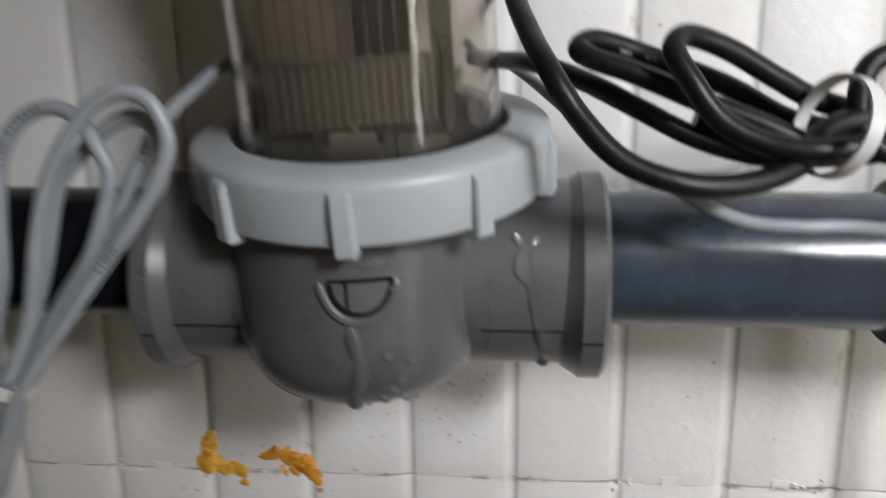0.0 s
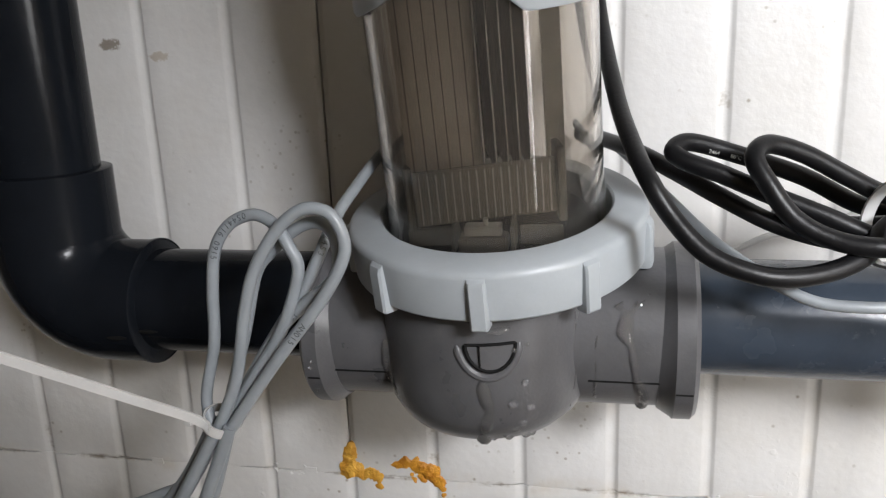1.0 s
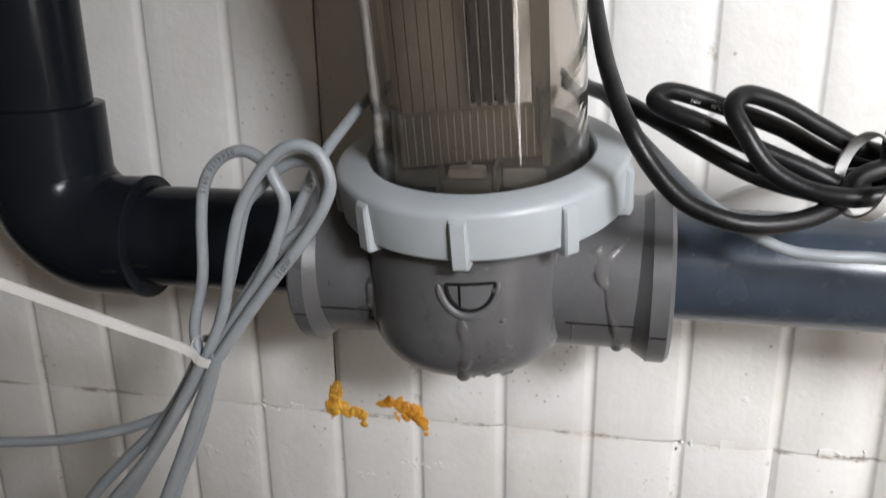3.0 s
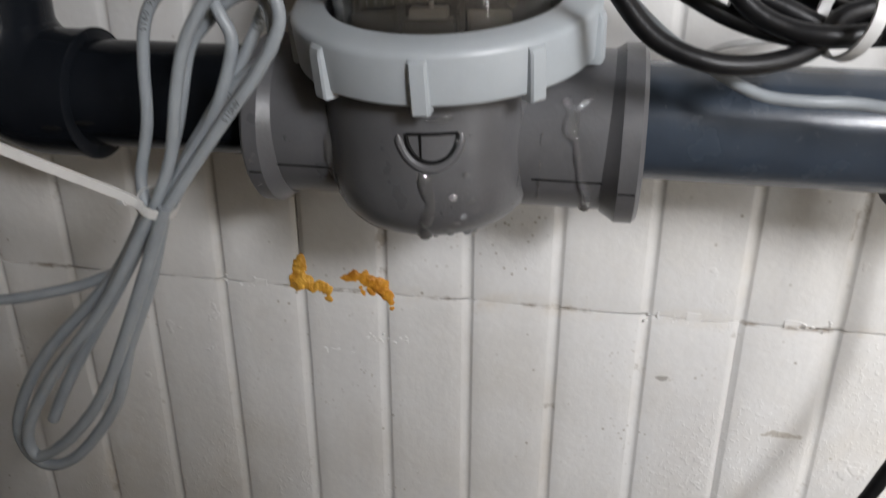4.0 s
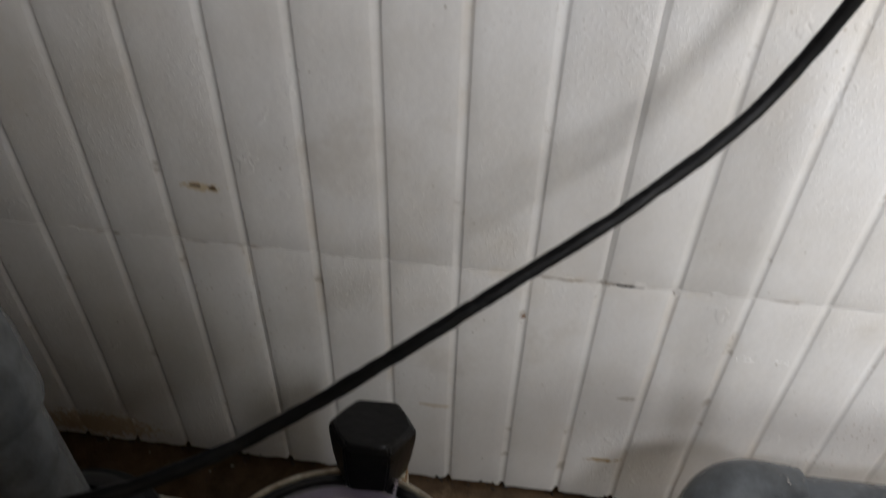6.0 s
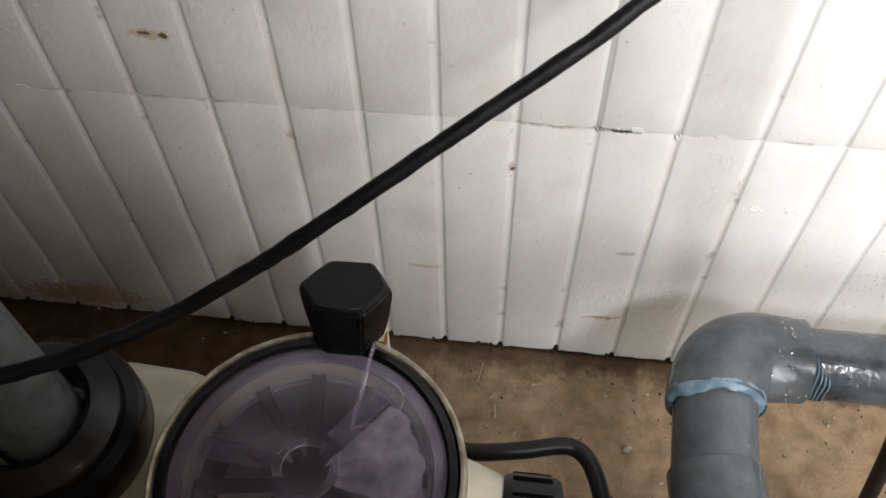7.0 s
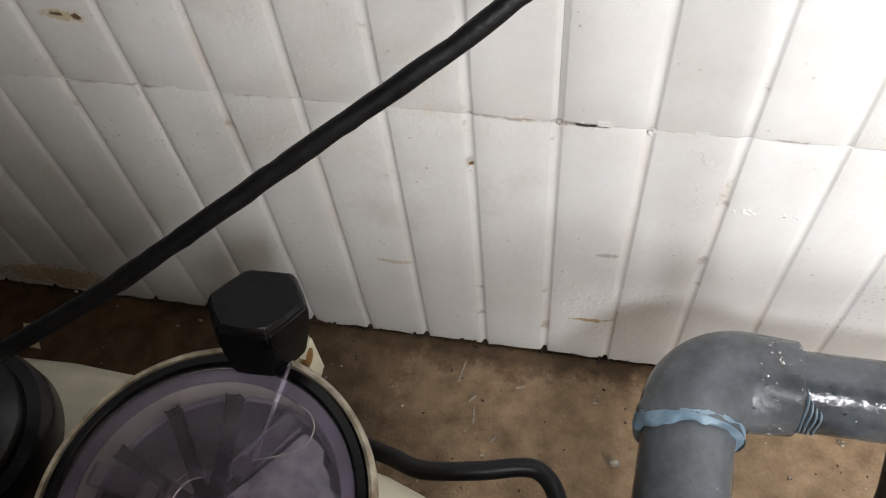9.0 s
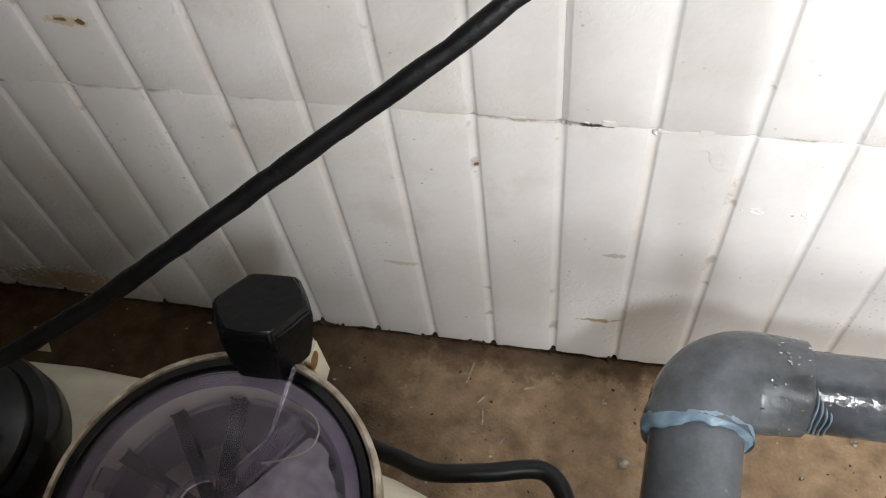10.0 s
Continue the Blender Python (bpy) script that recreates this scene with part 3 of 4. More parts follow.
    # clear housing, a shell with real thickness
    pr = [(0.0425, 0.030), (0.0425, 0.050), (0.0418, 0.060), (0.0414, 0.122), (0.0412, 0.126), (0.0400, 0.150), (0.0396, 0.215),
          (0.0372, 0.215), (0.0376, 0.150), (0.0386, 0.122), (0.0390, 0.060), (0.0394, 0.034), (0.0394, 0.030)]
    part("housing", lathe(pr, None, 96, closed=True), VESSEL, c, "smoky clear plastic housing")
    # cap with two screw posts
    # top is out of view, made wide and tall to shade the wall at upper left
    part("cap", lathe([(0.0001, 0.217), (0.056, 0.217), (0.058, 0.219), (0.058, 0.285), (0.054, 0.292), (0.0001, 0.292)], None, 72), RING, c)
    bm = bmesh.new()
    rims = []
    for k in range(120):
        az = -180 + 3 * k
        low = float(np.interp(az, (-180, -100, -62, -40, -22, -8, 6, 16, 28, 100, 180), (0.127, 0.1250, 0.1252, 0.1300, 0.1365, 0.1395, 0.1390, 0.1340, 0.1262, 0.1250, 0.127)))
        rims.append([bm.verts.new(around(az, r, h)) for r, h in ((0.0416, low + 0.0012), (0.0424, low), (0.0434, low), (0.0440, low + 0.0010), (0.0444, 0.2165), (0.0416, 0.2165))])
    for a, b in zip(rims, rims[1:] + rims[:1]):
        for k in range(6):
            bm.faces.new((a[k], b[k], b[(k + 1) % 6], a[(k + 1) % 6]))
    part("cap_skirt", bm, RING, c, "light grey scalloped skirt of the cap")
    # electrode stack
    tilt = Matrix.Rotation(radians(14), 4, "Z")
    part("cover_sheet", box(-0.0310, -0.0048, -0.0205, -0.0190, 0.068, 0.205, bevel=0.0003, m=tilt), TAN, c, "tan translucent cover sheet")
    for k in range(6):
        x = -0.0288 + 0.0041 * k
        part("sheet_line", box(x - 0.0002, x + 0.0002, -0.0208, -0.0203, 0.070, 0.205, m=tilt), PLATE, c, smooth=0)
    for k in range(5):
        x = -0.0046 + 0.0041 * k
        part("electrode_plate", box(x - 0.0003, x + 0.0003, -0.0245, 0.012, 0.066, 0.205, m=tilt), GRAPHITE, c, smooth=0)
        part("plate_edge", box(x - 0.0002, x + 0.0002, -0.0250, -0.0246, 0.066, 0.205, m=tilt), HOLDER_L, c, smooth=0)
    part("stack_back", box(-0.0310, 0.0140, 0.0122, 0.0135, 0.062, 0.205, m=tilt), GRAPHITE, c, smooth=0)
    part("guide_rail", box(0.0205, 0.0275, -0.004, -0.002, 0.046, 0.205, m=tilt), HOLDER, c, smooth=0)
    h = part("plate_holder", box(-0.030, 0.0195, -0.0268, -0.0252, 0.053, 0.0735, bevel=0.0004, m=tilt), HOLDER, c, "grey slotted plate holder")
    for k in range(17):
        x = -0.0275 + 0.0028 * k
        part("slot", box(x - 0.0002, x + 0.0002, -0.0273, -0.0269, 0.054, 0.072, m=tilt), HOLDER_L, h, smooth=0)
    part("holder_post", box(0.0195, 0.0222, -0.029, -0.018, 0.050, 0.0775, bevel=0.0004, m=tilt), HOLDER, h)
    part("holder_post", box(-0.0325, -0.030, -0.0235, -0.018, 0.050, 0.0740, bevel=0.0004, m=tilt), HOLDER, h)
    part("holder_foot", box(-0.0085, 0.0085, -0.0350, -0.0280, 0.0435, 0.0490, bevel=0.0005), HOLDER, h)
    part("foot_step", box(-0.0065, 0.0065, -0.0330, -0.0280, 0.0490, 0.0525, bevel=0.0004), HOLDER_L, h)
    part("foot_pin", lathe([(0.0001, 0.0525), (0.0009, 0.0525), (0.0009, 0.0550), (0.0001, 0.0552)], Matrix.Translation((0.001, -0.0310, 0)), 10), HOLDER_L, h)
    part("foot_side", box(-0.0110, -0.0098, -0.0350, -0.0240, 0.0435, 0.0535, bevel=0.0003), HOLDER, h)
    part("foot_side", box(0.0098, 0.0110, -0.0350, -0.0240, 0.0435, 0.0535, bevel=0.0003), HOLDER, h)
    for x0, x1 in ((-0.027, -0.0125), (0.0125, 0.027)):
        part("foot_wing", box(x0, x1, -0.0285, -0.0265, 0.0435, 0.0505, bevel=0.0004), HOLDER, h)
    part("base_disc", lathe([(0.0001, 0.034), (0.0385, 0.034), (0.0385, 0.0405), (0.034, 0.0430), (0.0001, 0.0430)], None, 64), GRAPHITE, c)
    return c


cell()

# ---------------------------------------------------------------- cables of the cell
FADED = mat("faded_ink", (0.10, 0.11, 0.12), 0.6, 0, 0.3, 400, 0)



def grey_cable():
    g = thing("grey_cable_bundle", "light grey round cable folded into loops and tied", "cable", m=NEARER @ pose(-0.115, 0.262, 0.70))
    off = Vector((-0.115, 0.262, 0.70))
    def run(name, pts, r=0.0024, steps=8):
        return part(name, tube([q - off for q in spline(pts, steps)], r, 14), GREYC, g)
    first_loop = run("loop", [(-0.119, 0.258, 0.693), (-0.122, 0.262, 0.705), (-0.117, 0.264, 0.727), (-0.116, 0.266, 0.749), (-0.113, 0.266, 0.765), (-0.106, 0.266, 0.775), (-0.096, 0.266, 0.779), (-0.087, 0.264, 0.776), (-0.081, 0.262, 0.768), (-0.078, 0.262, 0.759), (-0.083, 0.262, 0.743), (-0.090, 0.262, 0.729), (-0.101, 0.260, 0.713), (-0.113, 0.258, 0.694)])
    second_loop = run("loop", [(-0.114, 0.254, 0.695), (-0.105, 0.256, 0.716), (-0.099, 0.256, 0.742), (-0.093, 0.256, 0.760), (-0.083, 0.256, 0.775), (-0.073, 0.256, 0.783), (-0.064, 0.256, 0.783), (-0.059, 0.256, 0.778), (-0.057, 0.256, 0.769), (-0.061, 0.256, 0.759), (-0.069, 0.256, 0.747), (-0.082, 0.256, 0.731), (-0.095, 0.255, 0.714), (-0.108, 0.253, 0.696)])
    third_loop = run("loop", [(-0.118, 0.266, 0.690), (-0.111, 0.268, 0.713), (-0.106, 0.270, 0.730), (-0.099, 0.270, 0.754), (-0.092, 0.270, 0.763), (-0.080, 0.268, 0.773), (-0.070, 0.266, 0.776), (-0.063, 0.263, 0.771), (-0.063, 0.261, 0.757), (-0.078, 0.264, 0.744), (-0.090, 0.266, 0.732), (-0.103, 0.264, 0.713), (-0.114, 0.262, 0.692)])
    upper_lead = run("lead", [(-0.020, 0.405, 0.803), (-0.048, 0.382, 0.802), (-0.062, 0.340, 0.793), (-0.067, 0.300, 0.781), (-0.070, 0.281, 0.772), (-0.073, 0.273, 0.762), (-0.080, 0.270, 0.748), (-0.089, 0.268, 0.735), (-0.103, 0.266, 0.713), (-0.112, 0.262, 0.690)])
    run("lower_loop", [(-0.119, 0.258, 0.693), (-0.138, 0.257, 0.663), (-0.177, 0.255, 0.622), (-0.197, 0.254, 0.588), (-0.196, 0.253, 0.569), (-0.184, 0.253, 0.5625), (-0.168, 0.254, 0.572), (-0.147, 0.255, 0.600), (-0.136, 0.256, 0.630), (-0.122, 0.257, 0.662), (-0.110, 0.256, 0.696)], 0.0027)
    run("lower_loop", [(-0.114, 0.252, 0.695), (-0.139, 0.249, 0.654), (-0.170, 0.247, 0.616), (-0.187, 0.246, 0.587), (-0.185, 0.246, 0.573), (-0.167, 0.246, 0.585), (-0.147, 0.247, 0.610), (-0.131, 0.249, 0.643), (-0.108, 0.252, 0.697)], 0.0027)
    run("lower_loop", [(-0.116, 0.262, 0.693), (-0.140, 0.261, 0.655), (-0.168, 0.259, 0.612), (-0.183, 0.258, 0.585)], 0.0027)
    run("lead", [(-0.118, 0.263, 0.694), (-0.132, 0.262, 0.668), (-0.148, 0.260, 0.659), (-0.166, 0.258, 0.653), (-0.200, 0.256, 0.646), (-0.27, 0.252, 0.641), (-0.36, 0.25, 0.64)])
    # small printed lettering along the cable
    toward = Vector((0.38, -0.88, 0.30)).normalized()
    for loop, first, word in ((first_loop, 24, "0544116 0915"), (third_loop, 74, "10001 / QMM"), (upper_lead, 36, "2453"), (second_loop, 84, "AN015")):
        count = len(loop.data.vertices) // 14
        ring = [sum((v.co for v in loop.data.vertices[14 * k:14 * k + 14]), Vector()) / 14 for k in range(count)]
        if word == "0544116 0915":
            ring, first = list(reversed(ring)), count - 1 - 46
        walked, k = 0.0, first
        for ch in word:
            if k > count - 3:
                break
            while k < count - 2 and walked > (ring[k + 1] - ring[k]).length:
                walked -= (ring[k + 1] - ring[k]).length
                k += 1
            d = (ring[k + 1] - ring[k]).normalized()
            q = ring[k] + d * walked
            n = (toward - d * toward.dot(d)).normalized()
            walked += 0.0021
            if ch == " ":
                continue
            cu = bpy.data.curves.new("printing", "FONT")
            cu.body, cu.size, cu.align_x, cu.align_y, cu.extrude = ch, 0.0033, "CENTER", "CENTER", 0.00004
            cu.materials.append(FADED)
            tx = new("printing", cu)
            tx.parent = g
            m = Matrix((d, n.cross(d), n)).transposed().to_4x4()
            m.translation = q + n * 0.00245
            tx.matrix_local = m
    tie = thing("cable_tie", "long white nylon cable tie round the grey cable", "cable tie", m=NEARER @ pose(-0.1140, 0.2575, 0.6965))
    o2 = Vector((-0.1140, 0.2575, 0.6965))
    mt = Matrix.Rotation(radians(28), 4, "Y") @ Matrix.Diagonal((0.92, 1.10, 1, 1))
    part("loop", lathe([(0.0080, -0.0020), (0.0087, -0.0020), (0.0087, 0.0020), (0.0080, 0.0020)], mt, 32, closed=True), WHITEP, tie)
    part("head", box(-0.0100, -0.0060, -0.0125, -0.0085, 0.0030, 0.0070, bevel=0.0008), WHITEP, tie)
    pts = spline([(-0.1145, 0.2468, 0.6985), (-0.120, 0.2455, 0.7030), (-0.137, 0.2291, 0.7190), (-0.163, 0.2041, 0.7435), (-0.19, 0.178, 0.769)], 5)
    bm = bmesh.new()
    rows = []
    for k, q in enumerate(pts):
        w = 0.0019 if k < len(pts) - 4 else 0.0014
        q = q - o2
        rows.append([bm.verts.new(q + Vector((0.35 * s, 0.1 * s, 0.9 * s)) * w + Vector((0, d, 0))) for s, d in ((-1, 0), (1, 0), (1, 0.0012), (-1, 0.0012))])
    for a, b in zip(rows, rows[1:]):
        for k in range(4):
            bm.faces.new((a[k], a[(k + 1) % 4], b[(k + 1) % 4], b[k]))
    bm.faces.new(rows[0])
    bm.faces.new(rows[-1])
    part("tail", bm, WHITEP, tie)


grey_cable()


def black_coil():
    off = Vector((0.10, 0.30, 0.77))
    g = thing("black_cable_coil", "thick glossy black cable coiled and tied above the pipe", "cable", m=NEARER @ Matrix.Translation(off))
    R = 0.0037
    def run(pts, r=R, name="turn"):
        return part(name, tube([q - off for q in spline(pts, 10)], r, 18), RUBBER, g)
    run([(0.0218, 0.4081, 0.9132), (0.0297, 0.3797, 0.8518), (0.0379, 0.3358, 0.8158), (0.044, 0.3088, 0.7994), (0.0500, 0.290, 0.7880), (0.0590, 0.285, 0.7740), (0.0715, 0.281, 0.7615), (0.088, 0.279, 0.7550), (0.102, 0.281, 0.7535), (0.117, 0.286, 0.7555), (0.128, 0.292, 0.760), (0.136, 0.300, 0.768), (0.150, 0.305, 0.772), (0.175, 0.31, 0.775)])
    run([(0.0273, 0.3998, 0.7893), (0.0461, 0.3541, 0.7887), (0.0634, 0.3289, 0.7829), (0.081, 0.320, 0.774), (0.101, 0.318, 0.764), (0.121, 0.316, 0.7585), (0.138, 0.314, 0.758), (0.165, 0.315, 0.760)])
    run([(0.140, 0.300, 0.763), (0.131, 0.301, 0.764), (0.116, 0.303, 0.7705), (0.098, 0.306, 0.7775), (0.078, 0.309, 0.786), (0.065, 0.312, 0.7905), (0.0605, 0.316, 0.7940), (0.067, 0.322, 0.7965), (0.085, 0.327, 0.791), (0.112, 0.330, 0.781), (0.135, 0.331, 0.769), (0.16, 0.33, 0.764)])
    run([(0.145, 0.288, 0.765), (0.130, 0.286, 0.7635), (0.115, 0.289, 0.7655), (0.102, 0.292, 0.7725), (0.093, 0.295, 0.7845), (0.0885, 0.300, 0.7935), (0.094, 0.307, 0.7975), (0.108, 0.312, 0.793), (0.125, 0.315, 0.7835), (0.140, 0.317, 0.776), (0.165, 0.318, 0.770)])
    run([(0.170, 0.304, 0.760), (0.156, 0.304, 0.761), (0.1485, 0.305, 0.769), (0.1475, 0.306, 0.780), (0.1505, 0.307, 0.788), (0.158, 0.308, 0.792), (0.168, 0.31, 0.794), (0.20, 0.315, 0.79)])
    run([(0.10, 0.318, 0.771), (0.115, 0.318, 0.766), (0.13, 0.317, 0.764), (0.165, 0.318, 0.766)])
    # printed type marking
    for word, x, z, tilt in (("2464", 0.0765, 0.7925, 14), ("80°C", 0.0850, 0.7902, 15), ("300V", 0.0945, 0.7872, 17)):
        cu = bpy.data.curves.new("printing", "FONT")
        cu.body, cu.size, cu.align_x, cu.align_y, cu.extrude = word, 0.0021, "CENTER", "CENTER", 0.00005
        tx = new("printing", cu)
        cu.materials.append(WHITE_INK)
        tx.parent = g
        yy = 0.3204 if x < 0.08 else (0.3219 if x < 0.09 else 0.3230)
        tx.matrix_local = Matrix.Translation(Vector((x, yy, z)) - off) @ Matrix.Rotation(radians(tilt), 4, "Y") @ Matrix.Rotation(radians(76), 4, "X")
    tie = thing("cable_tie", "short white nylon cable tie round the black coil", "cable tie", m=NEARER @ pose(0.1365, 0.294, 0.7700))
    m = Matrix.Rotation(radians(9), 4, "Z") @ Matrix.Rotation(radians(15), 4, "Y") @ ALONG_X @ Matrix.Diagonal((0.0150, 0.0205, 1, 1))
    part("loop", lathe([(1.0, -0.0022), (1.07, -0.0022), (1.07, 0.0022), (1.0, 0.0022)], m, 36, closed=True), WHITEP, tie)
    thin = thing("grey_signal_cable", "thin grey cable lying over the pipe", "cable", m=pose(0.09, 0.29, 0.745))
    o3 = Vector((0.09, 0.29, 0.745))
    pts = spline([(0.0253, 0.381, 0.7971), (0.0428, 0.3592, 0.7862), (0.0556, 0.3322, 0.7764), (0.0749, 0.3128, 0.7602), (0.087, 0.292, 0.7545), (0.097, 0.285, 0.7490), (0.110, 0.2815, 0.7440), (0.125, 0.2800, 0.7430), (0.140, 0.2800, 0.7430), (0.163, 0.2750, 0.742), (0.20, 0.272, 0.744)], 8)
    part("sheath", tube([q - o3 for q in pts], 0.0022, 14), GREYC, thin)
    wt = thing("white_tie_tail", "bent white nylon strip behind the black coil", "cable tie", m=UP @ pose(0.11, 0.34, 0.75))
    o4 = Vector((0.11, 0.34, 0.75))
    pts = spline([(0.080, 0.345, 0.741), (0.092, 0.345, 0.746), (0.105, 0.345, 0.752), (0.125, 0.344, 0.756), (0.145, 0.34, 0.768), (0.15, 0.33, 0.775)], 6)
    part("strip", tube([q - o4 for q in pts], 0.0016, 8), WHITEP, wt)


black_coil()


HANG = [(-0.36, 0.07, 0.43), (-0.2437, 0.099, 0.4069), (-0.1447, 0.1333, 0.3897), (-0.0894, 0.1588, 0.3843), (-0.0682, 0.17, 0.3852), (-0.0408, 0.1872, 0.3874), (-0.006, 0.2062, 0.4015), (0.0361, 0.2264, 0.4266), (0.0807, 0.2506, 0.4517), (0.1284, 0.2777, 0.4788), (0.1816, 0.3198, 0.5121), (0.2212, 0.3326, 0.6102), (0.228, 0.315, 0.72), (0.245, 0.285, 0.85), (0.27, 0.24, 1.0)]


def hanging_cable():
    g = thing("hanging_cable", "dirty thick black cable sagging across the wall down to the pump", "cable", m=pose(0, 0.21, 0.40))
    o = Vector((0, 0.21, 0.40))
    pts = [q - o for q in spline(HANG, 12)]
    rnd = random.Random(4)
    path = [q + Vector((0, 0, 0.0006 * noise.noise(q * 130))) for q in pts]
    rs = [0.0034 + 0.0003 * noise.noise(q * 260) + 0.0002 * rnd.random() for q in path]
    part("sheath", tube(path, rs, 16), ROUGHC, g)


hanging_cable()

# ---------------------------------------------------------------- sealant, drops, foam
def wet_bits():
    s = thing("sealant_runs", "clear sealant runs and smears on the grey saddle", "sealant", m=UP @ pose(0, 0.27, 0.71))
    o = Vector((0, 0.27, 0.71))
    def bead(pts, r):
        path = [q - o for q in spline(pts, 6)]
        rs = [max(0.0004, r * (0.75 + 0.7 * noise.noise(q * 170 + Vector((r * 900, 0, 0))))) for q in path]
        part("bead", tube(path, rs, 10), SILICONE, s)
    def front(x, ang, lift=-0.0006, r=0.0315, dz=-0.0050):
        a = radians(ang)
        return (x, PIPE_Y - (r + lift) * math.cos(a), PIPE_Z + dz + (r + lift) * math.sin(a))
    bead([front(0.041, 34), front(0.044, 25), front(0.0435, 15), front(0.046, 5), front(0.047, -8), front(0.048, -20), front(0.0505, -32), front(0.051, -45), front(0.050, -58)], 0.0026)
    bead([front(0.048, 36), front(0.0465, 30), front(0.044, 26)], 0.0020)
    bead([front(0.052, 42), front(0.050, 36), front(0.0475, 32)], 0.0012)
    bead([front(0.0335, 12), front(0.0325, 0), front(0.033, -15), front(0.0325, -30), front(0.032, -45)], 0.0010)
    bead([front(-0.0470, 5), front(-0.0480, -10), front(-0.0475, -25), front(-0.0460, -40), front(-0.044, -55)], 0.0022)
    bead([CELL @ on_cup(6, -0.009, -0.0012), CELL @ on_cup(7, -0.015, -0.0012), CELL @ on_cup(9, -0.021, -0.0012), CELL @ on_cup(7, -0.027, -0.0012), CELL @ on_cup(4, -0.033, -0.0012), CELL @ on_cup(4, -0.0362, -0.0014)], 0.0032)
    bead([CELL @ on_cup(8, 0.0105, 0.0005), CELL @ on_cup(14, 0.0100, 0.0003), CELL @ on_cup(21, 0.0112, 0.0004)], 0.0018)
    bead([CELL @ on_cup(-62, 0.010, -0.0006), CELL @ on_cup(-62, -0.006, -0.0006), CELL @ on_cup(-58, -0.022, -0.0006), CELL @ on_cup(-52, -0.035, -0.0006), CELL @ on_cup(-45, -0.0395, -0.0006)], 0.0017)
    bead([CELL @ on_cup(62, 0.012, -0.0005), CELL @ on_cup(63, 0.0, -0.0005), CELL @ on_cup(62, -0.015, -0.0005), CELL @ on_cup(62, -0.028, -0.0005)], 0.0009)
    d = bmesh.new()
    rnd = random.Random(11)
    def drop(q, n, r):
        m = Matrix.Translation(q) @ Vector(n).normalized().to_track_quat("Z", "Y").to_matrix().to_4x4() @ Matrix.Diagonal((1, 1, 0.7, 1))
        bmesh.ops.create_icosphere(d, subdivisions=2, radius=r, matrix=m)
    for az, h, r in ((17, 0.004, 0.0011), (22, -0.012, 0.0012), (15, -0.022, 0.0014), (25, -0.025, 0.0013), (21, -0.033, 0.0012), (18, -0.037, 0.0010), (12, -0.041, 0.0009), (15, -0.043, 0.0013), (28, -0.044, 0.0014), (33, -0.044, 0.0012), (5, -0.047, 0.0008), (24, 0.006, 0.0007)):
        q = CELL @ on_cup(az + 6, 0.80 * h - 0.0012, 0.0001)
        drop(q - o, (CELL.to_3x3() @ around(az, 1, -0.3)), 1.35 * r)
    for x in (-0.079, -0.078, -0.0775, -0.0785):
        a = radians(rnd.uniform(-50, 30))
        drop(Vector(front(x, math.degrees(a), 0.0002, 0.0350, -0.0062)) - o, (0, -math.cos(a), math.sin(a)), rnd.uniform(0.0006, 0.0012))
    for x in (-0.073, -0.066, -0.06, 0.036, 0.045, 0.07):
        drop(Vector(front(x, -84, 0.0004)) - o, (0, 0, -1), rnd.uniform(0.0007, 0.0013))
    tagged(part("water_drops", d, DROPS, s, "beads of water"), kind="stuff")
    # expanding foam patches in the wall joint
    def foam(blobs):
        bm = bmesh.new()
        for x, z, r in blobs:
            m = Matrix.Translation((x, WALL_Y + 0.0005, z)) @ Matrix.Diagonal((1, 0.42, 1, 1))
            made = bmesh.ops.create_icosphere(bm, subdivisions=3, radius=1.0 * r, matrix=m)["verts"]
            for v in made:
                c = Vector((x, WALL_Y, z))
                v.co += (v.co - c) * (0.55 * noise.noise(v.co * 260) + 0.30 * noise.noise(v.co * 700))
        return bm
    fa = ((0, 38, 9), (2, 27, 7), (-2, 14, 10), (0, 3, 14), (-12, 0, 7), (13, -2, 9), (27, -4, 7), (40, -4, 8), (47, -12, 8), (49, -24, 6), (22, -13, 5))
    fb = ((80, 16, 6), (88, 20, 7), (100, 22, 8), (112, 20, 9), (122, 14, 10), (134, 6, 10), (146, 0, 10), (153, 12, 4), (154, -12, 7), (158, -24, 5), (160, -34, 4), (106, 0, 4), (112, -10, 5), (124, -4, 7), (118, -18, 3), (92, 8, 3))
    U = 0.000350
    f = tagged(finish("foam_patch", foam([(-0.1125 + U * x, 0.5925 + U * z, U * r * 1.5) for x, z, r in fa]), FOAM_Y),
               "yellow-orange expanding foam squeezed out of a wall joint", "foam")
    f2 = tagged(finish("foam_patch", foam([(-0.1125 + U * x, 0.5925 + U * z, U * r * 1.5) for x, z, r in fb]), FOAM),
                "orange-brown expanding foam smeared beside a wall groove", "foam")


wet_bits()

